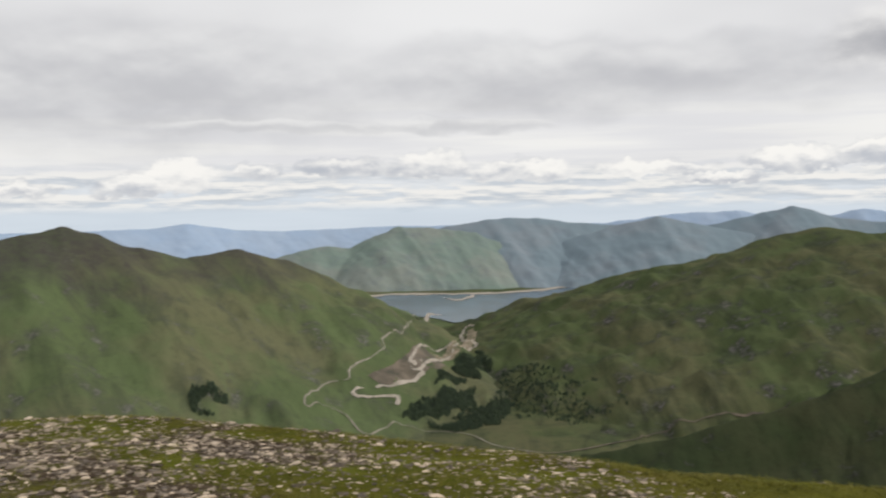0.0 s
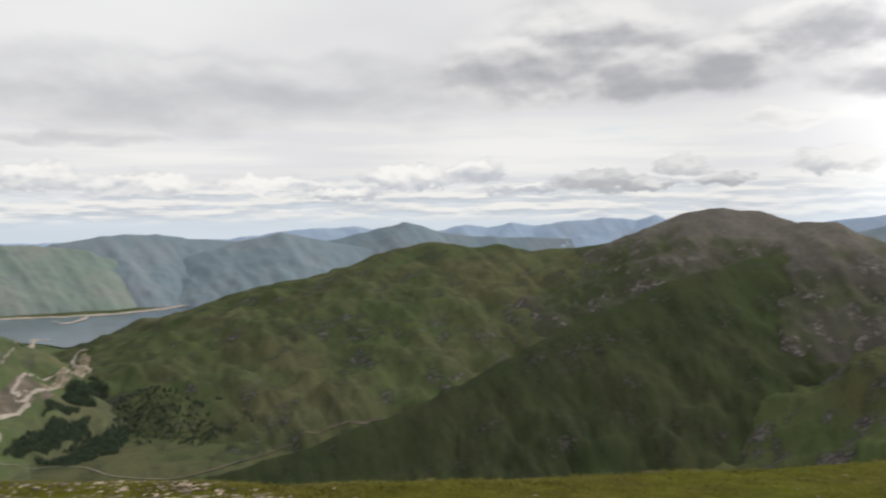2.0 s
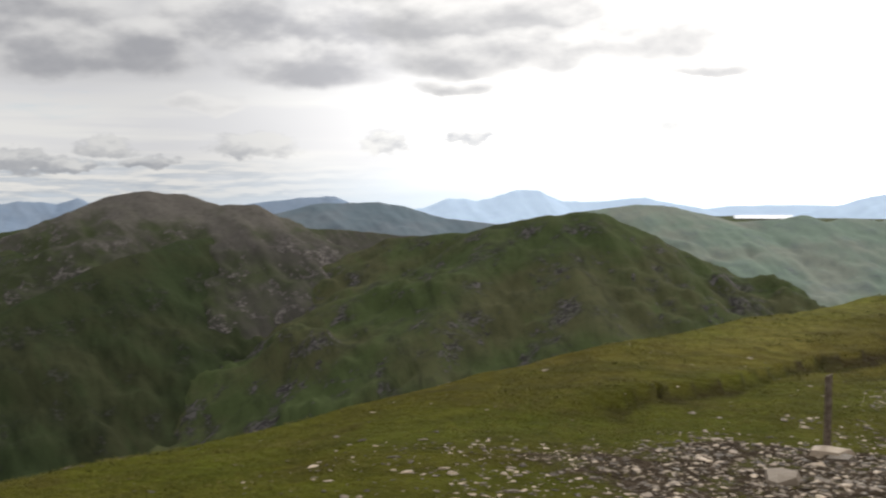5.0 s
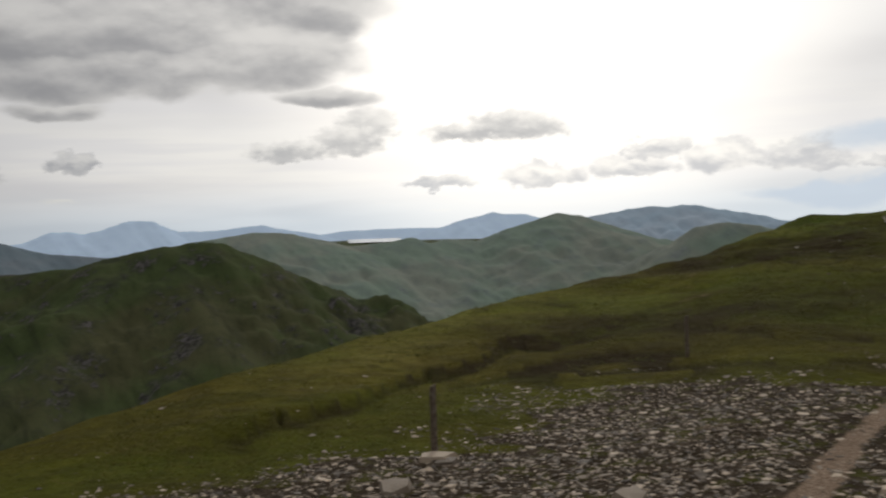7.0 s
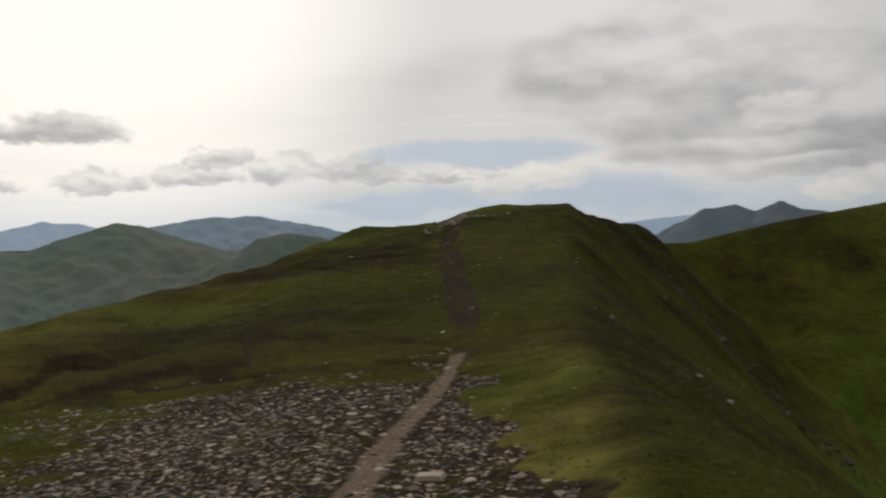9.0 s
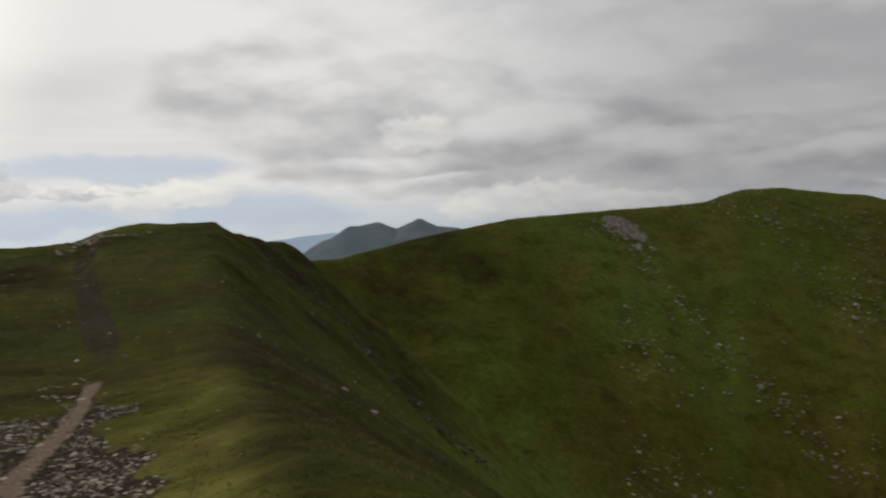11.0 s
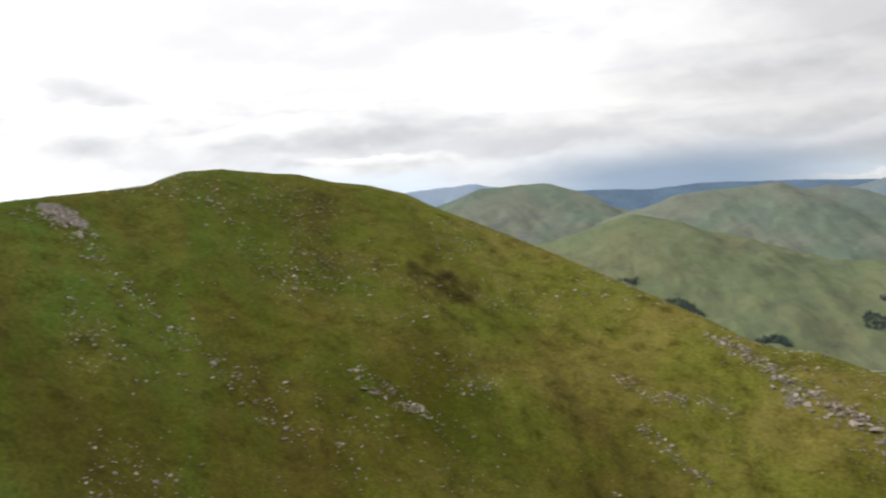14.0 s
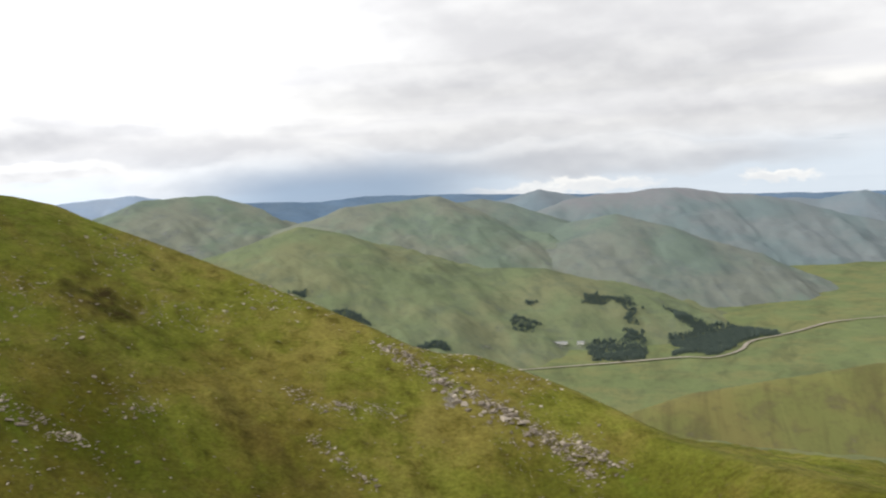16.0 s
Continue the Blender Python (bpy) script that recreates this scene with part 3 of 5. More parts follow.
def ground_z(x, y):
    az, r = bearing(x, y), np.maximum(np.hypot(x, y) - ARM, 0)
    edge_az = np.interp(r, EDGE_R, EDGE_AZ)
    on = np.minimum(az, np.where(az < 250, edge_az, 999))
    el, d, hollow, fall = (np.interp(on, BROW[:, 0], BROW[:, k]) for k in (1, 2, 3, 4))
    rough = fbm(x / 3.1, y / 3.1, 11, 5) * 0.0042 * np.clip(r, 0.5, 120) + fbm(x / 17, y / 17, 31, 5) * 0.0035 * np.clip(r, 0, 500)
    past = np.maximum(r - d, 0)
    near = brow_z(r, el, d, hollow, fall) + rough * np.clip(1 - past / 400, 0.3, 1)
    lat = r * np.radians(np.clip(az - edge_az, 0, 60)) + 0.25 * fbm(x / 5, y / 5, 15, 4) * np.clip(r / 20, 0, 1.5)
    steep = np.interp(r, [0, 12, 50, 200], [.55, .65, 1.0, .9]) * smooth(300, 240, az)
    lat = np.where(az > edge_az, np.maximum(lat, 0), 0)
    near = near - steep * (np.sqrt(lat * lat + 0.8) - 0.894)
    # small eroded banks across the slope
    bank = np.interp(az, SCARP[:, 0], SCARP[:, 1]) * (1 + 0.05 * fbm(az / 3, az * 0, 61, 3))
    near = near - 0.22 * np.where(r < bank, np.clip(1 - (bank - r) / 5, 0, 1), 0) * smooth(63, 68, az) * smooth(95, 88, az)
    rows_ = r / 6.5 + fbm(x / 9, y / 9, 71, 4) * 1.3
    saw = (rows_ - np.floor(rows_)) ** 2
    near = near - 0.13 * saw * smooth(14, 26, r) * smooth(1.0, 0.75, r / d) * smooth(55, 70, az) * smooth(111, 104, az)
    he, hd, hs = (np.interp(az, HILL[:, 0], HILL[:, k]) for k in (1, 2, 3))
    hz = EYE + hd * np.tan(np.radians(he))
    k = hd - r
    gully = (fbm(az / 3.2 - k / 38, k / 150, 77, 4) * 1.1 + fbm(x / 21, y / 21, 78, 5) * 1.1) * np.clip(np.abs(k) / 50, 0, 1)
    edge = np.sqrt(k * k + 9.0) - 3.0
    face = hz - np.where(k > 0, hs * edge * (1 - 0.08 * np.clip(k / 100, 0, 1)), 0.30 * edge) + gully
    hill = np.where((az > 108) & (az < 225), face + rough * np.clip(np.abs(k) / 25, 0.15, 1.0), -9e3)
    plain = FLOOR + fbm(x / 260, y / 260, 5, 4) * 1.5 * smooth(300, 900, r)
    plain = plain + smooth(4200, 5000, r) * 60
    coast = smooth(3050, 3500, r) * smooth(66, 71, az) * smooth(88, 83, az)
    plain = np.maximum(plain, np.where(coast > 0, FLOOR + coast * 262, -9e3))
    return np.maximum(np.maximum(near, hill), plain)


def grid_mesh(name, az, rad, height, keep=None):
    """A polar sheet over bearings and distances."""
    A, R = np.meshgrid(az, rad, indexing="ij")
    X, Y = polar(A, R)
    Z = height(X, Y)
    na, nr = A.shape
    idx = np.arange(na * nr).reshape(na, nr)
    quads = np.stack([idx[:-1, :-1], idx[:-1, 1:], idx[1:, 1:], idx[1:, :-1]], -1).reshape(-1, 4)
    co = np.stack([X, Y, Z], -1).reshape(-1, 3)
    if keep is not None:
        k = keep(X, Y, Z).reshape(-1)
        quads = quads[k[quads].any(1)]
        used = np.zeros(len(co), bool)
        used[quads] = True
        remap = np.cumsum(used) - 1
        co, quads = co[used], remap[quads]
    return mesh_of(name, co, quads[:, ::-1]), co


def mesh_of(name, co, faces, smooth_shade=True):
    me = bpy.data.meshes.new(name)
    k = faces.shape[1]
    me.vertices.add(len(co))
    me.vertices.foreach_set("co", np.asarray(co, np.float32).ravel())
    me.loops.add(faces.size)
    me.loops.foreach_set("vertex_index", faces.astype(np.int32).ravel())
    me.polygons.add(len(faces))
    me.polygons.foreach_set("loop_start", np.arange(0, faces.size, k, dtype=np.int32))
    me.polygons.foreach_set("loop_total", np.full(len(faces), k, np.int32))
    me.polygons.foreach_set("use_smooth", np.full(len(faces), smooth_shade))
    me.update(calc_edges=True)
    return me


# ---- the masks of the summit: soil, path and crag ----
PATH = np.array([(97.0, 5.2), (97.7, 6.2), (100.2, 8.6), (102.7, 11.5), (105.2, 15.0), (106.6, 18.5), (107.6, 26), (106.8, 40), (106.5, 52), (107.6, 63)])


def to_path(x, y):
    px, py = polar(PATH[:, 0], PATH[:, 1])
    best = np.full(np.shape(x), 1e9)
    for i in range(len(px) - 1):
        ax, ay, bx, by = px[i], py[i], px[i + 1], py[i + 1]
        t = np.clip(((x - ax) * (bx - ax) + (y - ay) * (by - ay)) / ((bx - ax) ** 2 + (by - ay) ** 2), 0, 1)
        best = np.minimum(best, np.hypot(x - ax - t * (bx - ax), y - ay - t * (by - ay)))
    return best


SOIL_AZ = [44, 48.4, 54, 59.6, 66.3, 73.8, 80.1, 85.4, 91.6, 97, 101.7, 106, 108.5, 112]
SOIL_DIP = [-20, -16.3, -15.6, -15.0, -15.2, -14.1, -12.6, -11.7, -10.3, -9.9, -9.6, -9.1, -10.5, -18]


def reach_of(az, dip):
    r = np.geomspace(2, 60, 1500)
    x, y = polar(np.full_like(r, az), r)
    over = ground_z(x, y) > EYE + (r - ARM) * math.tan(radians(dip))
    return r[int(np.argmax(over))] if over.any() else 20.0


SOIL_R = [reach_of(a, d) for a, d in zip(SOIL_AZ, SOIL_DIP)]


def peat_shade_mask(x, y):
    """The faces of the small banks across the slope, darkened for peat and for their shade."""
    az, r = bearing(x, y), np.hypot(x, y) - ARM
    bank = np.interp(az, SCARP[:, 0], SCARP[:, 1]) * (1 + 0.05 * fbm(az / 3, az * 0, 61, 3))
    low = smooth(-1.5, -0.6, r - bank) * smooth(0.5, 0.0, r - bank) * smooth(63, 68, az) * smooth(97, 88, az)
    d = np.interp(az, BROW[:, 0], BROW[:, 2])
    rows_ = r / 6.5 + fbm(x / 9, y / 9, 71, 4) * 1.3
    saw = rows_ - np.floor(rows_)
    high = smooth(0.72, 0.9, saw) * smooth(14, 22, r) * smooth(0.97, 0.85, r / d) * smooth(60, 74, az) * smooth(112, 106, az) * np.clip(0.5 + 1.2 * fbm(x / 7, y / 7, 73, 3), 0, 1)
    return 1.0 * np.maximum(low * np.clip(0.9 + 0.5 * fbm(x / 5, y / 5, 74, 3), 0, 1), high)


def heath_shade_mask(x, y):
    az, r = bearing(x, y), np.hypot(x, y)
    def spot(a, d, sa, sd):
        return np.exp(-((az - a) / sa) ** 2 - ((r - d) / sd) ** 2)
    patch = 0.85 * spot(159.8, 205, 2.8, 15) + 0.7 * spot(163.0, 196, 2.4, 11) + 0.5 * spot(153, 236, 1.6, 8) + 0.6 * spot(170, 150, 4, 18)
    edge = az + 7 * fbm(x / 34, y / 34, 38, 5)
    # brown heather under the saddle, spread to paint in the flank's shade
    corrie_shade = smooth(112, 118, az) * smooth(137, 119, edge) * np.interp(r, [0, 5, 9, 45, 80, 160, 200], [0, 0, .8, .85, 1.0, .9, 0])
    lobe = np.clip(corrie_shade * (0.85 + 0.7 * fbm(x / 9, y / 9, 34, 5)) + patch * (0.8 + 0.9 * fbm(x / 4, y / 4, 36, 5)), 0, 1.1)
    # the knoll is darkened with heather colour in place of its shade
    return lobe + smooth(66, 92, az) * smooth(122, 113, az) * smooth(9, 24, r) * smooth(150, 110, r) * np.clip(0.50 + 0.55 * fbm(x / 8, y / 8, 33, 4), 0, 1) + peat_shade_mask(x, y)


def dry_sunlit_mask(x, y):
    az, r = bearing(x, y), np.hypot(x, y)
    moss = smooth(104, 110, az) * smooth(120, 114.5, az) * smooth(4, 6, r) * smooth(24, 13, r) * np.clip(0.55 + 0.8 * fbm(x / 2.5, y / 2.5, 37, 4), 0, 1)
    # lighter towards the knoll's rim
    rim = smooth(0.62, 0.92, r / np.interp(az, BROW[:, 0], BROW[:, 2])) * smooth(66, 78, az) * smooth(113, 109, az) * np.clip(0.35 + 0.6 * fbm(x / 6, y / 6, 40, 4), 0, 0.6)
    # the next hill's sunlit patch, put in as lighter grass by bearing
    return moss + rim + smooth(138, 166, az) * smooth(70, 110, r) * 0.85 * np.clip(0.62 + 0.5 * fbm(x / 30, y / 30, 35, 4), 0, 0.9)


def lush_mask(x, y):
    az, r = bearing(x, y), np.hypot(x, y)
    return smooth(119, 138, az + 7 * fbm(x / 34, y / 34, 38, 5)) * smooth(160, 138, az) * smooth(18, 40, r) * np.clip(0.7 + 0.6 * fbm(x / 24, y / 24, 39, 4), 0, 1)


def soil_mask(x, y):
    az, r = bearing(x, y), np.hypot(x, y)
    wob = fbm(x / 2.2, y / 2.2, 91, 4)
    az = az + np.where((az > -55) & (az < 200), fbm(x / 1.5, y / 1.5, 93, 4) * np.clip(55 / np.maximum(r, 1), 0, 9), 0)
    west_far = np.interp(az, SOIL_AZ, SOIL_R)
    west = smooth(0.12, -0.12, (r - west_far) / west_far + wob * 0.2) * smooth(40, 48, az) * smooth(113, 108, az)
    gap = smooth(0.9, 0.2, np.hypot(x - polar(81.5, 6.6)[0], y - polar(81.5, 6.6)[1]) + wob * 0.4)
    west = west * np.interp(az, [44, 54, 62, 74], [0.1, 0.3, 0.6, 1.0])
    west = west * (1 - 0.8 * gap) * np.clip(0.86 + 0.55 * wob, 0, 1)
    east_far = np.interp(az, [-40, -25, 0, 12, 22, 30], [16, 15, 13, 10, 7, 3])
    east = smooth(0.15, -0.15, (r - east_far) / east_far + wob * 0.25) * smooth(32, 16, az) * smooth(-60, -50, az)
    return np.maximum(west, east * np.clip(0.5 + wob * 0.8, 0.08, 0.8)) * smooth(1.6, 3.2, r + 0.5 * wob)


def crag_mask(x, y):
    az, r = bearing(x, y), np.hypot(x, y)
    w = fbm(x / 6, y / 6, 55, 4)

    def spot(a, d, sa, sd):
        return np.exp(-((az - a) / sa) ** 2 - ((r - d) / sd) ** 2)
    total = spot(138.4, 192, 1.4, 5) + 0.7 * spot(147.2, 215, 0.9, 6) \
        + 0.7 * spot(180.5, 185, 0.8, 6) + 0.7 * spot(184, 170, 1.2, 5) \
        + 0.8 * spot(112.0, 25, 1.6, 1.6) + 0.9 * spot(107.5, 62, 2.4, 3) + 0.5 * spot(121.5, 46, 0.8, 5) + 0.5 * spot(125, 30, 0.8, 3) \
        + 0.5 * spot(117.5, 70, 1.0, 4) + 0.45 * spot(119.5, 58, 0.6, 5) + 0.45 * spot(123, 38, 0.8, 4) + 0.45 * spot(127, 24, 1.0, 3)
    return np.clip(total * (0.55 + 1.2 * w), 0, 1)


def build_ground():
    az = np.concatenate([np.arange(-30, 209, 0.25), np.arange(210, 330.1, 3.0)])
    rad = np.concatenate([[0.0], np.geomspace(0.5, 40, 120), np.geomspace(40.4, 300, 210), np.geomspace(305, 4980, 70)])
    me, co = grid_mesh("ground", az, rad, ground_z)
    far_r = np.hypot(co[:, 0], co[:, 1])
    worn = smooth(0.8, 0.2, to_path(co[:, 0], co[:, 1])) * smooth(19, 24, far_r) * smooth(62, 56, far_r) * np.clip(0.75 + 0.5 * fbm(co[:, 0] / 4, co[:, 1] / 4, 13, 3), 0, 1)
    for name, values in (("soil", np.maximum(soil_mask(co[:, 0], co[:, 1]), worn)),
                         ("path", smooth(0.27, 0.08, to_path(co[:, 0], co[:, 1]) * np.interp(np.hypot(co[:, 0], co[:, 1]), [0, 20, 64], [1, 1, .6])) * np.interp(np.hypot(co[:, 0], co[:, 1]), [18, 22, 56, 62], [1, .2, .2, 1])),
                         ("crag", crag_mask(co[:, 0], co[:, 1])), ("heath", heath_shade_mask(co[:, 0], co[:, 1])), ("dry", dry_sunlit_mask(co[:, 0], co[:, 1])), ("lush", lush_mask(co[:, 0], co[:, 1]))):
        me.attributes.new(name, "FLOAT", "POINT").data.foreach_set("value", values.astype(np.float32))
    me.materials.append(GROUND)
    me.materials.append(NEAR_HILL)
    cen = np.zeros(len(me.polygons) * 3)
    me.polygons.foreach_get("center", cen)
    cen = cen.reshape(-1, 3)
    me.materials.append(OLIVE_HILL)
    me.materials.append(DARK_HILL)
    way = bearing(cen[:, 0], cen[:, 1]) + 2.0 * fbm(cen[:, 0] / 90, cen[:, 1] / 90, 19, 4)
    # the floor between bearings -1.5 and 62 takes the darker hill colour
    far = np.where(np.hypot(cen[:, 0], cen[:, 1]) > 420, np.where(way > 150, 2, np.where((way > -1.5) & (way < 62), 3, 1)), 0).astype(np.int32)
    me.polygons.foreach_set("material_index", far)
    return tagged(new("ground", me), "mossy stony summit turf falling to green valley floors", "ground", kind="structure")


MOUNTAINS = []


def ridge_height(spine, slope, rough, seed):
    s = np.array(spine, float)
    px, py = polar(s[:, 0], s[:, 2])
    pz = EYE + s[:, 2] * np.tan(np.radians(s[:, 1]))
    step = np.hypot(np.diff(px), np.diff(py))
    run = np.concatenate([[0], np.cumsum(step)])

    def height(x, y):
        best, along, away = np.full(np.shape(x), -9e3), np.zeros(np.shape(x)), np.zeros(np.shape(x))
        for i in range(len(px) - 1):
            ax, ay, bx, by = px[i], py[i], px[i + 1], py[i + 1]
            t = np.clip(((x - ax) * (bx - ax) + (y - ay) * (by - ay)) / (step[i] ** 2), 0, 1)
            dist = np.hypot(x - ax - t * (bx - ax), y - ay - t * (by - ay))
            h = pz[i] + t * (pz[i + 1] - pz[i]) - slope * (np.sqrt(dist * dist + 150) - 12.2)
            win = h > best
            best = np.where(win, h, best)
            along = np.where(win, run[i] + t * step[i], along)
            away = np.where(win, dist, away)
        ramp = np.clip(away / 260, 0, 1)
        along = np.radians(bearing(x, y)) * s[:, 2].mean() + 0.5 * np.hypot(x, y)
        gully = (np.abs(fbm(along / 170, np.hypot(x, y) / 700, seed, 4)) - 0.35) * 26 * ramp
        lumps = fbm(x / 230, y / 230, seed + 9, 6) * 22 * ramp + fbm(x / 45, y / 45, seed + 3, 5) * (2.0 + 11 * ramp)
        crest = fbm(along / 95, along * 0, seed + 4, 5) * 3.2 * max(1.0, s[:, 2].mean() / 1300)
        return best + (gully + lumps) * rough + crest * rough
    return height, s


def mountain(name, label, mat, spine, slope, spurs=(), rough=1.0, seed=1, reach=900, behind=160, step=0.135, kind="", group=""):
    """A hill from the line of its crest and of its spurs: bearing, dip and distance of each turn."""
    fields = [ridge_height(spine, slope, rough, seed)]
    fields += [ridge_height(sp, k, rough, seed + 20 + i) for i, (k, sp) in enumerate(spurs)]
    allp = np.vstack([f[1] for f in fields])

    def height(x, y):
        z = fields[0][0](x, y)
        for f in fields[1:]:
            w = f[0](x, y)
            z = np.maximum(z, w) + np.maximum(26 - np.abs(z - w), 0) ** 2 / 104
        return z
    pad = math.degrees(450 / allp[:, 2].mean()) if not kind else 3.0
    az = np.arange(allp[:, 0].min() - pad, allp[:, 0].max() + pad, step)
    rad = np.arange(max(300, allp[:, 2].min() - reach), min(4985, allp[:, 2].max() + behind), 11.0)
    me, _ = grid_mesh(name, az, rad, height, keep=lambda X, Y, Z: Z > ground_z(X, Y) - 4)
    me.materials.append(mat)
    MOUNTAINS.append((height, az[0], az[-1], rad[0], rad[-1]))
    return tagged(new(name, me), label, "mountain" if not kind else "backdrop", kind=kind, group=group)


build_ground()
mountain("mountain", "green grassy mountain with a dark pointed rocky top", TOP_HILL,
         [(-34, -1.6, 1900), (-25.4, -1.85, 1850), (-22.1, -1.10, 1900), (-20.7, -1.6, 1900), (-18.2, -2.46, 1900), (-15.4, -3.1, 1950),
          (-12.4, -2.7, 2000), (-9.8, -3.33, 2100), (-7.7, -4.23, 2250), (-6, -5.29, 2400), (-4.3, -6.36, 2550), (-2.3, -7.08, 2800), (1.2, -7.5, 2950)], .52,
         [(.55, [(-20.7, -1.7, 1880), (-18, -4, 1780), (-15, -6.5, 1700), (-12, -9, 1650)]), (.55, [(-12.4, -2.9, 1980), (-10, -5, 1900), (-8.5, -7.5, 1850)]),
          (.55, [(-24, -2.2, 1840), (-24, -6, 1600), (-22, -9, 1450)])], seed=3, rough=.7)
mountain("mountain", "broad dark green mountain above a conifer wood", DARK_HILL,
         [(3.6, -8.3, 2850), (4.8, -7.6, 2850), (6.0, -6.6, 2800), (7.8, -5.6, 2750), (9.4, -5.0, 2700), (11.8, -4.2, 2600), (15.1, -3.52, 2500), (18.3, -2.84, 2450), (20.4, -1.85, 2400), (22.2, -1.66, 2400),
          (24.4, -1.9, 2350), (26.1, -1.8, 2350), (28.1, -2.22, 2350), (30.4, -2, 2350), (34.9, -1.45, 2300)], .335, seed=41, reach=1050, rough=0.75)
mountain("mountain", "dark mountain with a broad bare rocky summit", ROCK_HILL,
         [(34.9, -1.45, 2300), (37.3, .07, 2250), (39.4, .34, 2200), (41.4, .2, 2200), (43.5, -.47, 2150), (45.4, -.43, 2100), (47.3, -1.74, 2150),
          (49.3, -2.04, 2200), (53.6, -2.44, 2250), (58.4, -2.47, 2200)], .50,
         seed=67, reach=700)
mountain("mountain", "steep grassy spur with cloud shade put into its dark colour", SPUR_HILL,
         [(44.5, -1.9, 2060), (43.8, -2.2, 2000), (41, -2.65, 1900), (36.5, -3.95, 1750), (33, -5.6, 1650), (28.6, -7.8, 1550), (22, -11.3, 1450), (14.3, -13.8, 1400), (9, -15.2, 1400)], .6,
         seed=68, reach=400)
mountain("mountain", "rounded rough green hill with craggy sides", ROUGH_HILL,
         [(53.6, -2.7, 1900), (56.3, -2.54, 1800), (58.3, -2.47, 1750), (60.4, -1.8, 1700), (63.3, -1.29, 1650), (66, -1.26, 1650), (67.7, -2, 1680),
          (69.3, -2.9, 1720), (71.4, -4.34, 1780), (73.5, -6, 1850), (76.5, -7.17, 2000)], .48,
         [(.5, [(55, -3.2, 1850), (52.5, -6, 1600), (51.5, -9.5, 1420), (51, -13, 1280), (50.5, -17, 1150)]), (.55, [(60, -2.4, 1650), (57, -7, 1350), (56, -11, 1200), (55.5, -15, 1080)]), (.55, [(64, -2, 1620), (66, -8, 1250)])], seed=97, rough=1.2)
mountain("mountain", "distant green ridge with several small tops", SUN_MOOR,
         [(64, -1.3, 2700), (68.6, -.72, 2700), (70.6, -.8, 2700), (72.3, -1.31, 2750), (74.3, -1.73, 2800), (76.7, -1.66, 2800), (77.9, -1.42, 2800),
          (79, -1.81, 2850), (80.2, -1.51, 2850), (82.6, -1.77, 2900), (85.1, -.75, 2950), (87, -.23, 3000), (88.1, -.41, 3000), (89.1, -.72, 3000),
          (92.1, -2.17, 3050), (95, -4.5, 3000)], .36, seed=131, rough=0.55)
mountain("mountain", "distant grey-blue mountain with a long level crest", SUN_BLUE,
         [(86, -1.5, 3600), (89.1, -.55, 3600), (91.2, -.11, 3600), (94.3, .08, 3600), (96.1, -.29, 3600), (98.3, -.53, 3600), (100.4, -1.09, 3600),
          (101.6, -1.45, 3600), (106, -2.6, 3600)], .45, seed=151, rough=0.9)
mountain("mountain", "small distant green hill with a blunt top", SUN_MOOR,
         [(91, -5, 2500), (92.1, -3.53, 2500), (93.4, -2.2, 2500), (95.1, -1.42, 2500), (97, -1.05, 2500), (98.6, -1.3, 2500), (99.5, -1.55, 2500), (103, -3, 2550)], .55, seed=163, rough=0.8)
# a mountain range, made to glow in place of sunlit haze
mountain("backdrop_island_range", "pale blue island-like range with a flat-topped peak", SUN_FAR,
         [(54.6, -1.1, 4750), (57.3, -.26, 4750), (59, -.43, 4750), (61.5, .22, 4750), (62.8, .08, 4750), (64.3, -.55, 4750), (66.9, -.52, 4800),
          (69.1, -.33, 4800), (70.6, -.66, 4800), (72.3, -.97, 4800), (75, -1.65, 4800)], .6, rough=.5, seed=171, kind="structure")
# a hill with the same added haze glow
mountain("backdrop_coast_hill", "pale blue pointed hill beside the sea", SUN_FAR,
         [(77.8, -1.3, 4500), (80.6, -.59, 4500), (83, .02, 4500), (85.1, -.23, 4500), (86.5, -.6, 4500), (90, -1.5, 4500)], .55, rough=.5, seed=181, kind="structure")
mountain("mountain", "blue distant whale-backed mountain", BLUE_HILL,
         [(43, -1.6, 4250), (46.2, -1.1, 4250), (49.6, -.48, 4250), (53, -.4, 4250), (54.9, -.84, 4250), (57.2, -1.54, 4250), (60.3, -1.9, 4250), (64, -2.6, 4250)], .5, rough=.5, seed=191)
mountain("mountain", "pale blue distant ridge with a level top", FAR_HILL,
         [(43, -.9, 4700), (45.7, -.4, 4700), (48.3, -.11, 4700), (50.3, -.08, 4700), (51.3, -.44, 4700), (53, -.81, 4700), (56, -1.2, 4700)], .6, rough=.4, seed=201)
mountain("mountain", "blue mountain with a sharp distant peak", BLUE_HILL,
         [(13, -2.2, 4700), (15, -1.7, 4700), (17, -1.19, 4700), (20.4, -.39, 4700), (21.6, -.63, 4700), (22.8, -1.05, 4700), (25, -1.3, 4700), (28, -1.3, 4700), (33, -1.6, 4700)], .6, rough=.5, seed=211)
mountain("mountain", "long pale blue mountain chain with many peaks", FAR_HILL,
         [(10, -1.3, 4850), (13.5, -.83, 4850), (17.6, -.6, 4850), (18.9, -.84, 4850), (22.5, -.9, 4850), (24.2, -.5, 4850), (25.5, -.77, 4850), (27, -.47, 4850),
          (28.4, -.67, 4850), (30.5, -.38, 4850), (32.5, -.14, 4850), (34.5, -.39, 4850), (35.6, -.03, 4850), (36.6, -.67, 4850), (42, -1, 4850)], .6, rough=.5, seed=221)
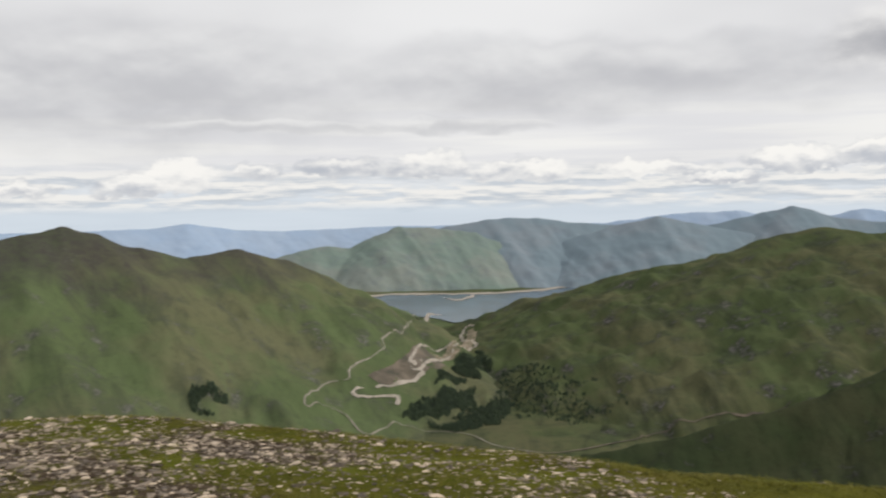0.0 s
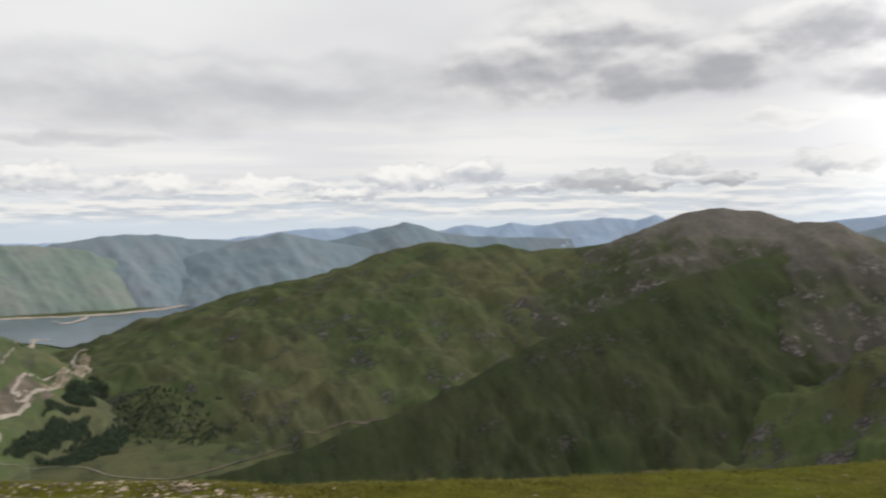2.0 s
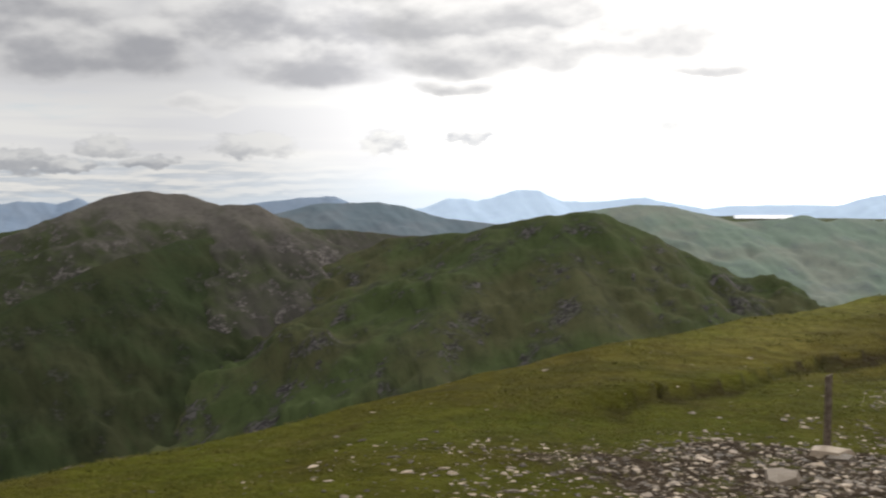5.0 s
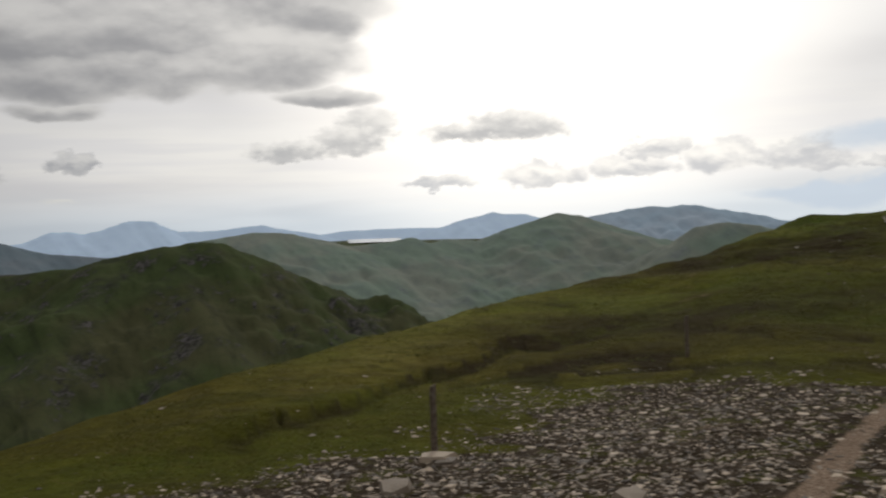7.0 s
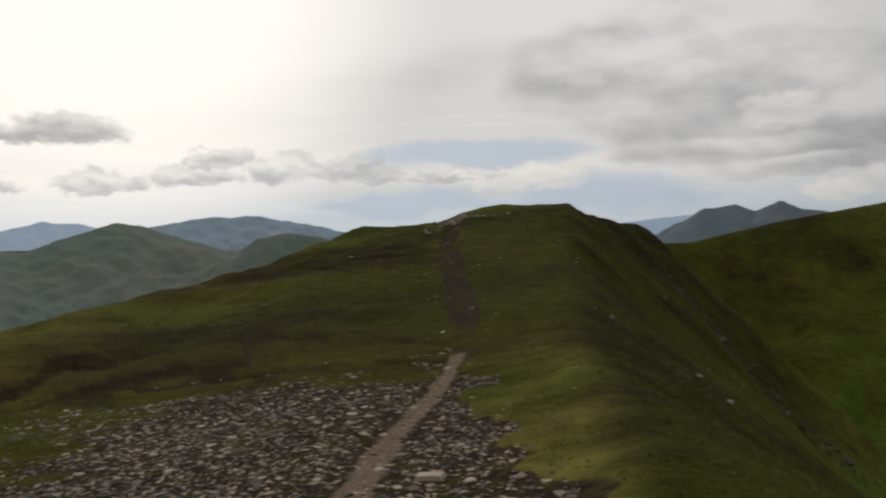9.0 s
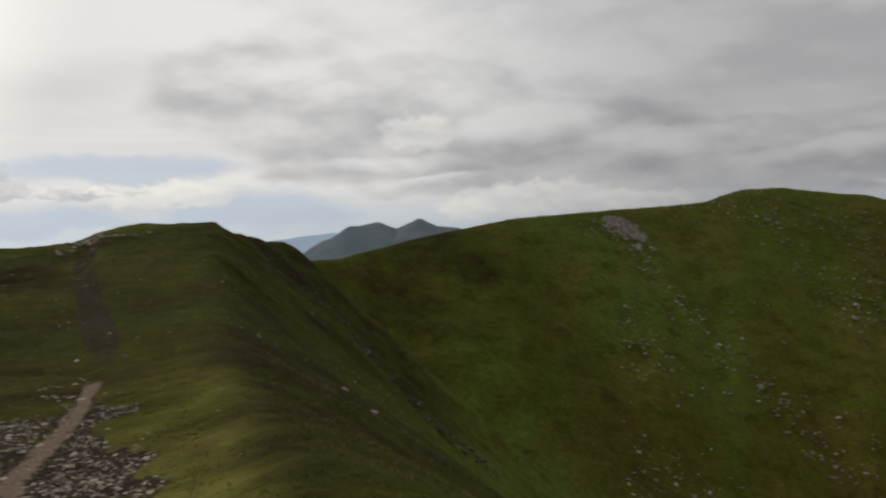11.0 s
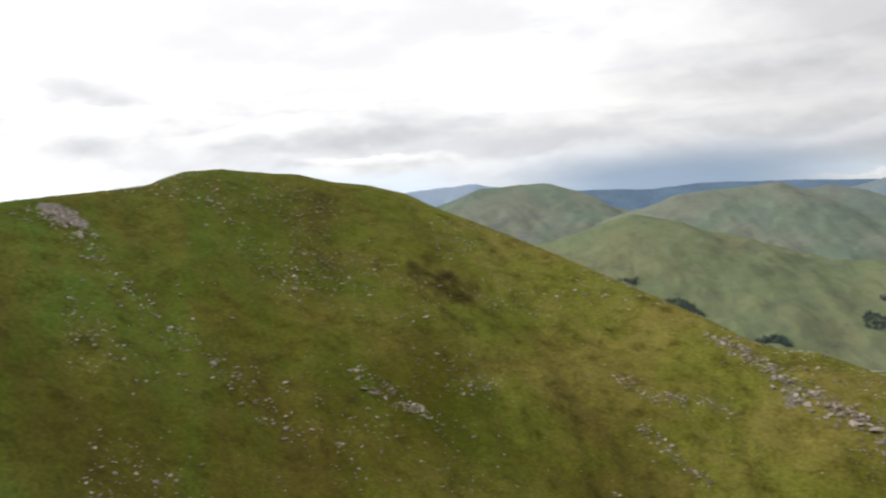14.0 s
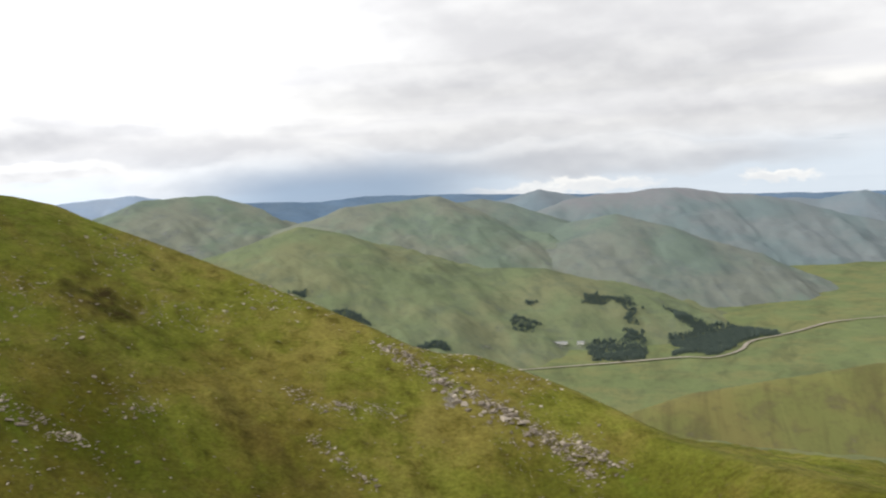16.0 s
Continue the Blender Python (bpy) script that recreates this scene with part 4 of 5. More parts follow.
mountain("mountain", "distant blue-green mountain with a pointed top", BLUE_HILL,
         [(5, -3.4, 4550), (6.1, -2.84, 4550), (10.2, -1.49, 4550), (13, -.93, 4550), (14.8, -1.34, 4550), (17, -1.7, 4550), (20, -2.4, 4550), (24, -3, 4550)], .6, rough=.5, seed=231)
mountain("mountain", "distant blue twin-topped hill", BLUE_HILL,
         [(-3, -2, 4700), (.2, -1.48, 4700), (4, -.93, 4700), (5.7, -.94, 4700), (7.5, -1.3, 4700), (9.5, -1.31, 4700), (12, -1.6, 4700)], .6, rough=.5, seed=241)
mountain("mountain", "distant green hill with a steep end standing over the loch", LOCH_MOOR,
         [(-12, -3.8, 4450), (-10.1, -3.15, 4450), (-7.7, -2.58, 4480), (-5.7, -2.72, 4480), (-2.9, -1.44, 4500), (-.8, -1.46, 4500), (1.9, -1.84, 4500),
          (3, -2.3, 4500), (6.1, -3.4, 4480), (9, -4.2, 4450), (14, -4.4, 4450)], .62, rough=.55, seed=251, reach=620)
mountain("mountain", "grey twin-peaked mountain beyond the saddle", TWIN_MOOR,
         [(116, -3.2, 3800), (119.2, -2.06, 3800), (120.4, -1.07, 3800), (122, -.27, 3800), (123.6, -.08, 3800), (124.7, -.44, 3800), (126.1, .08, 3800),
          (127.3, -.41, 3800), (128.2, -.49, 3800), (132, -1, 3800)], .6, rough=.6, seed=261)
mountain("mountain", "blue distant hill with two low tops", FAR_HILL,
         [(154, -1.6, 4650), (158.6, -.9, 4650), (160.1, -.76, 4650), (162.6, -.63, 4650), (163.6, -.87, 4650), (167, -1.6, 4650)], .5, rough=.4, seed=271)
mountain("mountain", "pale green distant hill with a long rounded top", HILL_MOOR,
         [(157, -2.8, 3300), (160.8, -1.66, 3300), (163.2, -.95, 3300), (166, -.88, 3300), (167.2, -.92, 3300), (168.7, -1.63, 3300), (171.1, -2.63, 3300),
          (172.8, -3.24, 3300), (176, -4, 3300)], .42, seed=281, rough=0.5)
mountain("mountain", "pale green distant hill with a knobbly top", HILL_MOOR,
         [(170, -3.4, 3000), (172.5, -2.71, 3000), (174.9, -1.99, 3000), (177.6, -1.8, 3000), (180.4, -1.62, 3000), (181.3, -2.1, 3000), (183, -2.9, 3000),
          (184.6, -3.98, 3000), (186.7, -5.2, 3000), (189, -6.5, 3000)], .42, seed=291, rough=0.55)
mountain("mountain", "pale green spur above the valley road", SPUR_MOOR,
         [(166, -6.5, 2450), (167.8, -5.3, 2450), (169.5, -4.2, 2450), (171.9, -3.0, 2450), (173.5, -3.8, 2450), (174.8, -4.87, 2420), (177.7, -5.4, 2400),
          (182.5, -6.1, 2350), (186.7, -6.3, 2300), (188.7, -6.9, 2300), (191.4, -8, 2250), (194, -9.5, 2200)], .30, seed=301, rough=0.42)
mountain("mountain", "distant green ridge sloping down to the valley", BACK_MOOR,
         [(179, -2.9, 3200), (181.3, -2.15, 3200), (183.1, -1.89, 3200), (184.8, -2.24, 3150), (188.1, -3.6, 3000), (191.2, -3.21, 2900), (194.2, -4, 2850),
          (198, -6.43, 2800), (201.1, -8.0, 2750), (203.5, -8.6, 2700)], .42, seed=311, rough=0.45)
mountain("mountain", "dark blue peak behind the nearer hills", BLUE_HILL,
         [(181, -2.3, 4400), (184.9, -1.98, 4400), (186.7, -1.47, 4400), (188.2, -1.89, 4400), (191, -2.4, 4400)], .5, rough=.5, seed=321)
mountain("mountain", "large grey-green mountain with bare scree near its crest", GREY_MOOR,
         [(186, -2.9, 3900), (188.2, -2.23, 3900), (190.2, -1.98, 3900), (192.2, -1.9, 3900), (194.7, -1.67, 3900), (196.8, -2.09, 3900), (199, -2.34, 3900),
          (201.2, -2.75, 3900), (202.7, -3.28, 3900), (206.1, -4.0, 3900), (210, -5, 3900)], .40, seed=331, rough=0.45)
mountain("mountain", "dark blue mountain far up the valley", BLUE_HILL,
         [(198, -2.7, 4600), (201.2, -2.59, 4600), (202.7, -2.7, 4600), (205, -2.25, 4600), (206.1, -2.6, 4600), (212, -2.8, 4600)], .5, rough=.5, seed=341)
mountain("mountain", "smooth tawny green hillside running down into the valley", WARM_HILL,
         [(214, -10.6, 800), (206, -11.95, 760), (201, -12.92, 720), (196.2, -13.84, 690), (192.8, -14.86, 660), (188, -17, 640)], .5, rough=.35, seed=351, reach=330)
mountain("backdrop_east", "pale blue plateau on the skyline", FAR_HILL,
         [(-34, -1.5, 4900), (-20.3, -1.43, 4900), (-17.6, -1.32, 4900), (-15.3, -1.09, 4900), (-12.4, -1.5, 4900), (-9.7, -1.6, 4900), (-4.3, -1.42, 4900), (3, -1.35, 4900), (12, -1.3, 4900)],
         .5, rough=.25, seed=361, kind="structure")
# the low coast glows too, for the bright air over it
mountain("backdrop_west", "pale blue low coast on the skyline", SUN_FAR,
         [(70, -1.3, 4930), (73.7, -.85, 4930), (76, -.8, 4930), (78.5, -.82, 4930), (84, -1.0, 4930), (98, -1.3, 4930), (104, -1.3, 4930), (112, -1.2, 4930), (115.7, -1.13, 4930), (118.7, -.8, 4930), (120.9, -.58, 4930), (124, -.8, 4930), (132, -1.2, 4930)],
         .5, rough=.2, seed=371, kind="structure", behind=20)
mountain("backdrop_north", "dark blue hills on the skyline, rain haze put into their colour", RAIN_HILL,
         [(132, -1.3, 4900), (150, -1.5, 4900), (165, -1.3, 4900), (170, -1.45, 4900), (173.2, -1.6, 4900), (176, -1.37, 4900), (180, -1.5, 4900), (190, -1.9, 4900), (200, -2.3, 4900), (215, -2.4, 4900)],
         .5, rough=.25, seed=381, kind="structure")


def land_z(x, y):
    z, az, r = ground_z(x, y), bearing(x, y), np.hypot(x, y)
    for h, a0, a1, r0, r1 in MOUNTAINS:
        k = (az > a0) & (az < a1) & (r > r0) & (r < r1)
        if k.any():
            z[k] = np.maximum(z[k], h(x[k], y[k]))
    return z


def land_point(az, dip, lo=250.0):
    """Where the line of sight at that bearing and dip meets the land."""
    r = np.geomspace(lo, 4900, 500)
    x, y = polar(np.full_like(r, az), r)
    under = land_z(x, y) > EYE + r * math.tan(radians(dip))
    i = int(np.argmax(under)) if under.any() else len(r) - 1
    r = np.linspace(r[max(i - 1, 0)], r[i], 24)
    x, y = polar(np.full_like(r, az), r)
    i = int(np.argmax(land_z(x, y) >= EYE + r * math.tan(radians(dip))))
    return x[i], y[i]


def ribbon(name, points, width, mat, label, category, lift=1.0, kind="structure"):
    """A strip laid over the land along a line of bearings and dips."""
    p = np.array([land_point(*q) for q in points])
    p = np.vstack([2 * p[0] - p[1], p, 2 * p[-1] - p[-2]])
    t = np.linspace(0, len(points) - 1, (len(points) - 1) * 14 + 1)
    i = np.minimum(t.astype(int), len(points) - 2)
    u = (t - i)[:, None]
    a, b, c, e = p[i], p[i + 1], p[i + 2], p[i + 3]
    sm = 0.5 * (2 * b + (c - a) * u + (2 * a - 5 * b + 4 * c - e) * u ** 2 + (3 * b - a - 3 * c + e) * u ** 3)
    d = np.gradient(sm, axis=0)
    d /= np.maximum(np.hypot(d[:, 0], d[:, 1]), 1e-6)[:, None]
    nrm = np.stack([-d[:, 1], d[:, 0]], -1)
    w = width * (1 + 0.35 * fbm(t * 0.7, t * 0 + 3, 23, 3))
    rows_ = [sm + nrm * (w * k)[:, None] for k in (-.5, -.17, .17, .5)]
    co = np.concatenate([np.stack([q[:, 0], q[:, 1], land_z(q[:, 0], q[:, 1]) + lift], -1) for q in rows_])
    m = len(t)
    i = np.arange(m - 1)
    faces = np.concatenate([np.stack([i + k * m, i + 1 + k * m, i + 1 + (k + 1) * m, i + (k + 1) * m], -1) for k in range(3)])
    me = mesh_of(name, co, faces[:, ::-1])
    me.materials.append(mat)
    return tagged(new(name, me), label, category, kind=kind)


# ---- the loch, the river and the tracks ----
def sheet(name, near_line, far_line, z, mat, label, category):
    """A level sheet of water between two shores, given by bearing and distance."""
    a, b = np.array(near_line, float), np.array(far_line, float)
    az = np.linspace(max(a[0, 0], b[0, 0]), min(a[-1, 0], b[-1, 0]), 90)
    r0 = np.interp(az, a[:, 0], a[:, 1]) * (1 + 0.006 * fbm(az * 1.5, az * 0, 5, 4))
    r1 = np.interp(az, b[:, 0], b[:, 1]) * (1 + 0.004 * fbm(az * 1.5, az * 0, 8, 4))
    rows_ = [r0 + (r1 - r0) * k for k in np.linspace(0, 1, 9)]
    co = np.concatenate([np.stack([*polar(az, r), np.full_like(r, z)], -1) for r in rows_])
    m = len(az)
    i = np.arange(m - 1)
    faces = np.concatenate([np.stack([i + k * m, i + 1 + k * m, i + 1 + (k + 1) * m, i + (k + 1) * m], -1) for k in range(8)])
    me = mesh_of(name, co, faces[:, ::-1])
    me.materials.append(mat)
    return tagged(new(name, me), label, category, kind="structure")


sheet("water_loch", [(-7, 3400), (-1.2, 3110), (.5, 2950), (2.6, 2950), (4, 3120), (6.1, 3550), (8.8, 4150)],
      [(-7, 3840), (-4.5, 3840), (-2.9, 3930), (1.2, 3860), (4.7, 3930), (8.8, 4230)], FLOOR + 3, WATER, "slate-blue loch with pale bare shores", "loch")
sheet("water_sea", [(74.2, 4150), (78.3, 4150)], [(74.2, 4890), (78.3, 4890)], -113, SEA, "strip of distant sea with sun glint put into its pale colour", "sea")
sheet("loch_shore", [(-6, 3765), (-4.8, 3790), (-2.9, 3865), (0.5, 3830), (3.3, 3865), (6.1, 4010), (9.0, 4285)],
      [(-6, 3840), (-4.8, 3860), (-2.9, 3935), (0.5, 3900), (3.3, 3935), (6.1, 4085), (9.0, 4365)], FLOOR + 4, SAND, "pale bare drawdown shore of the loch", "shore")
sheet("sand_spit", [(0.0, 3690), (0.6, 3610), (1.1, 3590), (1.9, 3740)], [(0.0, 3720), (0.6, 3670), (1.1, 3660), (1.9, 3850)], FLOOR + 4, SAND, "pale sand spit in the loch", "shore")
ribbon("landing_shore", [(-1.6, -7.09), (-1.0, -6.98), (-0.6, -6.89), (-0.1, -6.88)], 12, SAND, "pale sandy shore at the end of the track", "shore", 3.0)
ribbon("river_delta", [(1.5, -7.55), (1.7, -8.0), (1.5, -8.5), (0.6, -8.9), (-0.6, -9.4)], 22, GRAVEL, "broad brown gravel delta where the river meets the loch", "river bed", 1.4)
ribbon("peat_flat", [(-4.3, -10.75), (-3.2, -10.45), (-1.9, -9.95), (-0.6, -9.45)], 40, PEAT, "dark wet peat flats beside the river", "flat", 1.2)
ribbon("river", [(1.9, -7.5), (1.2, -7.9), (1.1, -8.25), (2.0, -8.67), (0.5, -9.24), (-0.7, -9.67), (-1.4, -10.1), (-2.0, -10.16), (-1.3, -10.41), (-2.7, -10.93), (-4.2, -11.24)],
       6, SAND, "pale winding gravel river bed", "river", 1.8)
ribbon("river_branch", [(0.5, -8.55), (-0.9, -8.85), (-2.1, -9.6), (-1.4, -9.66), (-2.0, -10.06)], 5, SAND, "side branch of the gravel river", "river", 1.8)
ribbon("river_bend", [(-5.0, -11.2), (-5.4, -11.25), (-5.65, -11.5), (-5.1, -11.72), (-4.0, -11.76), (-3.0, -11.74)], 5, SAND, "white gravel bend of the river", "river", 1.8)
ribbon("gravel_bar", [(-2.92, -11.7), (-2.85, -12.0), (-2.95, -12.28)], 7, SAND, "short white gravel bar", "river", 1.8)
ribbon("track", [(-1.0, -6.99), (-2.2, -7.32), (-3.0, -7.75), (-3.8, -8.28), (-3.7, -8.87), (-4.7, -9.49), (-5.8, -10.08), (-5.9, -10.65), (-7.2, -10.88), (-8.2, -11.35), (-8.6, -11.9), (-8.3, -12.22),
                 (-7.5, -12.14), (-6.6, -12.51), (-5.8, -13.11), (-5.3, -13.72), (-4.5, -13.98), (-3.8, -13.67), (-3.1, -13.25)], 2.6, TRACK, "pale gravel track winding through the glen", "track", 1.4)
ribbon("farm_track", [(-3.0, -13.28), (-0.6, -13.89), (1.5, -14.08), (3.2, -14.74), (6.0, -15.14)], 2.2, TRACK, "faint gravel track along the stream", "track", 1.4)
ribbon("stream", [(3.2, -14.74), (6.0, -15.14), (8.4, -14.89), (10.8, -14.36), (13.5, -13.66), (17.4, -12.5), (20.5, -11.58)], 3.0, PEAT, "narrow dark stream in its gully", "stream", 1.4)
ribbon("road", [(184.0, -12.46), (184.7, -12.43), (189.9, -12.22), (194.5, -11.87), (196.7, -11.84), (198.2, -11.4), (198.8, -10.9), (200.6, -10.48), (201.6, -10.21), (203.5, -9.68), (207.0, -9.25)],
       6, SAND, "pale valley road below the conifer wood", "road", 2.2)


# ---- woods ----
def wood(points, count, mat, label, tall=7.5, seed=1, gaps=-0.45):
    """A stand of conifers, each a ragged tapered crown on a short trunk."""
    rng = np.random.default_rng(seed)
    poly = np.array([land_point(*q) for q in points])
    lo, hi = poly.min(0) - 12, poly.max(0) + 12
    got = []
    while len(got) < count:
        c = rng.uniform(lo, hi, (count * 3, 2))
        inside = np.zeros(len(c), bool)
        kept, c = c, c + np.stack([fbm(c[:, 0] / 45, c[:, 1] / 45, seed + k, 4) * 16 for k in (50, 60)], -1)
        for (ax, ay), (bx, by) in zip(poly, np.roll(poly, -1, 0)):
            hit = ((ay > c[:, 1]) != (by > c[:, 1])) & (c[:, 0] < (bx - ax) * (c[:, 1] - ay) / (by - ay + 1e-9) + ax)
            inside ^= hit
        clear = fbm(c[:, 0] / 70, c[:, 1] / 70, seed, 4) > gaps
        got += list(kept[inside & clear])
    got = np.array(got[:count])
    z = land_z(got[:, 0], got[:, 1])
    co, faces = [], []
    for (x, y), z0 in zip(got, z):
        h = tall * rng.uniform(0.6, 1.25)
        base = len(co)
        turn = rng.uniform(0, 6.28)
        for level, rad_ in ((0.0, 0.05), (0.12, 0.30), (0.55, 0.17)):
            for k in range(5):
                a = turn + k * 1.2566 + level * 3
                q = h * rad_ * rng.uniform(0.75, 1.25)
                co.append((x + q * math.cos(a), y + q * math.sin(a), z0 - 0.3 + h * level))
        co.append((x, y, z0 + h))
        for lev in (0, 1):
            for k in range(5):
                k2 = (k + 1) % 5
                a, b, c, d = base + lev * 5 + k, base + lev * 5 + k2, base + lev * 5 + 5 + k2, base + lev * 5 + 5 + k
                faces += [(a, b, c), (a, c, d)]
        faces += [(base + 10 + k, base + 10 + (k + 1) % 5, base + 15) for k in range(5)]
    me = mesh_of("conifer_wood", np.array(co), np.array(faces), False)
    me.materials.append(mat)
    return tagged(new("conifer_wood", me), label, "wood", kind="stuff")


wood([(2.5, -9.05), (0.8, -9.68), (-0.2, -10.53), (-0.2, -11.38), (1.5, -11.05), (2.9, -10.04)], 1300, FIR, "dark conifer strip on the foot of the mountain", seed=1, gaps=-0.9)
wood([(-2.8, -13.09), (-2.0, -12.36), (0.1, -11.78), (2.0, -11.39), (2.2, -12.13), (0.5, -13.0), (-1.5, -13.38)], 1500, FIR, "dense dark conifer block beside the river", seed=2, gaps=-0.9)
wood([(-0.8, -13.46), (1.2, -12.9), (3.3, -11.8), (4.1, -12.47), (2.9, -13.58), (0.4, -14.0)], 1000, FIR, "dark conifer block above the track", seed=3, gaps=-0.7)
wood([(2.9, -10.38), (6.0, -10.03), (10.8, -11.29), (11.0, -12.45), (7.4, -13.36), (3.9, -12.9)], 620, FIR, "open patchy conifer wood on the mountainside", 7.0, seed=4, gaps=0.1)
wood([(-15.4, -10.82), (-14.2, -10.66), (-12.9, -11.03), (-13.4, -11.66), (-14.6, -11.86), (-13.3, -12.43), (-14.9, -12.42), (-15.6, -11.63)], 330, FIR, "small dark copse on the green hillside", 7.0, seed=5, gaps=-0.5)
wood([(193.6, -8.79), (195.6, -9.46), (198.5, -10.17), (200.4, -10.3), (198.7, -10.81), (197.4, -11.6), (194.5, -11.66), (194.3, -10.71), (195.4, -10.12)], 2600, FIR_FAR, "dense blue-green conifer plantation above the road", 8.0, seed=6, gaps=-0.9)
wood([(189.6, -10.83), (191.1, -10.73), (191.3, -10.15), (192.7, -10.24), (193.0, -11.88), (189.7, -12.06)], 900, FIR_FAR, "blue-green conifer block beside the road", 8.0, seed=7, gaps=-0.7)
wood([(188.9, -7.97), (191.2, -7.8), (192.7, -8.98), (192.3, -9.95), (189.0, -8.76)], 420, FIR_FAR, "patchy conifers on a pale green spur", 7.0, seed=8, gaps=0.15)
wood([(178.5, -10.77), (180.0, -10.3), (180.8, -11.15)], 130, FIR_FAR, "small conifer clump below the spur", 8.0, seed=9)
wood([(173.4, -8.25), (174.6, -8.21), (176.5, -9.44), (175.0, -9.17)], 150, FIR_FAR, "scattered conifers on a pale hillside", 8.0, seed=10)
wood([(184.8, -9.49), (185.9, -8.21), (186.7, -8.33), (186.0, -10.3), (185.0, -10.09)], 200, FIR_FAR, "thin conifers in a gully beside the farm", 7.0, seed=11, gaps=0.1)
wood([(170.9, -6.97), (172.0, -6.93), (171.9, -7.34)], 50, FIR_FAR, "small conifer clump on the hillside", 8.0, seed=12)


# ---- small buildings, posts ----
def part(name, bm, mat, parent, label=""):
    me = bpy.data.meshes.new(name)
    bm.to_mesh(me)
    bm.free()
    me.materials.append(mat)
    ob = new(name, me)
    ob.parent = parent
    return tagged(ob, label)


def box(bm, x0, y0, z0, x1, y1, z1):
    v = [bm.verts.new(q) for q in ((x0, y0, z0), (x1, y0, z0), (x1, y1, z0), (x0, y1, z0), (x0, y0, z1), (x1, y0, z1), (x1, y1, z1), (x0, y1, z1))]
    for f in ((0, 3, 2, 1), (4, 5, 6, 7), (0, 1, 5, 4), (1, 2, 6, 5), (2, 3, 7, 6), (3, 0, 4, 7)):
        bm.faces.new([v[k] for k in f])


WHITE = plain_material("white_render", (0.70, 0.69, 0.66), (0.80, 0.79, 0.76), 0.6)
SLATE = plain_material("pale_roof", (0.26, 0.27, 0.27), (0.36, 0.36, 0.36), 0.6)


def farm_house(az, dip, length, label):
    x, y = land_point(az, dip)
    z = float(land_z(np.array([x]), np.array([y]))[0])
    base = new("farm_house")
    base.matrix_world = pose(x, y, z - 0.5, 0, 0, -az)
    w = 7.0
    bm = bmesh.new()
    box(bm, -length / 2, -w / 2, -1.5, length / 2, w / 2, 3.2)
    part("wall", bm, WHITE, base)
    bm = bmesh.new()
    a = [bm.verts.new(q) for q in ((-length / 2 - .4, -w / 2 - .4, 3.1), (length / 2 + .4, -w / 2 - .4, 3.1), (length / 2 + .4, w / 2 + .4, 3.1), (-length / 2 - .4, w / 2 + .4, 3.1),
                                   (-length / 2 - .4, 0, 5.4), (length / 2 + .4, 0, 5.4))]
    for f in ((0, 1, 5, 4), (2, 3, 4, 5), (0, 4, 3), (1, 2, 5), (3, 2, 1, 0)):
        bm.faces.new([a[k] for k in f])
    part("roof", bm, SLATE, base)
    return tagged(base, label, "house")


farm_house(187.5, -10.91, 34, "long low white farm building below the spur")
farm_house(188.8, -10.91, 14, "small white cottage beside the conifers")


def fence_post(az, base_dip, top_dip, lean):
    """A weathered square post, worn round at the edges, with a slanted top."""
    r = np.geomspace(4, 60, 1500)
    x, y = polar(np.full_like(r, az), r)
    z = ground_z(x, y)
    i = int(np.argmax(z > EYE + (r - ARM) * math.tan(radians(base_dip))))
    tall = (r[i] - ARM) * (math.tan(radians(top_dip)) - math.tan(radians(base_dip)))
    bm = bmesh.new()
    h, n_ = 0.052, 10
    rings = []
    for k in range(n_):
        t = k / (n_ - 1)
        ring = []
        for j in range(8):
            a = j * math.pi / 4 + math.pi / 8
            q = h * (1 + 0.05 * math.sin(k * 2.3 + j)) * (1 - 0.12 * t)
            zz = -0.25 + t * (tall + 0.25) + (0.025 * math.cos(a) if k == n_ - 1 else 0)
            ring.append(bm.verts.new((q * math.cos(a), q * math.sin(a), zz)))
        rings.append(ring)
    for k in range(n_ - 1):
        for j in range(8):
            bm.faces.new((rings[k][j], rings[k][(j + 1) % 8], rings[k + 1][(j + 1) % 8], rings[k + 1][j]))
    bm.faces.new(rings[-1])
    me = bpy.data.meshes.new("fence_post")
    bm.to_mesh(me)
    bm.free()
    me.materials.append(WOOD)
    ob = new("fence_post", me)
    ob.matrix_world = pose(x[i], y[i], z[i], 0, lean, -az)
    return tagged(ob, "weathered grey wooden fence post standing in stony turf", "post", "old fence line")


fence_post(79.0, -14.6, -10.45, 0.5)
fence_post(94.3, -9.0, -6.57, 0.0)


# ---- stones ----
def slab(rng):
    """An irregular flat stone, one metre across."""
    n_ = int(rng.integers(5, 8))
    ang = np.sort(rng.uniform(0, 2 * math.pi, n_) * 0.35 + np.arange(n_) * 2 * math.pi / n_)
    rad_ = rng.uniform(0.34, 0.55, n_)
    sx = rng.uniform(0.6, 1.0)
    low = np.stack([rad_ * np.cos(ang), sx * rad_ * np.sin(ang), np.full(n_, -0.12)], -1)
    up = low * (0.86, 0.86, 1) + np.stack([np.zeros(n_), np.zeros(n_), 0.22 + rng.uniform(0, .16, n_)], -1)
    co = np.vstack([low, up, [(0, 0, up[:, 2].mean() + 0.02)]])
    f = []
    for k in range(n_):
        k2 = (k + 1) % n_
        f += [(k, k2, n_ + k2), (k, n_ + k2, n_ + k), (n_ + k, n_ + k2, 2 * n_)]
    return co, np.array(f)


SLAB_RNG = np.random.default_rng(12)
SLABS = [slab(SLAB_RNG) for _ in range(10)]


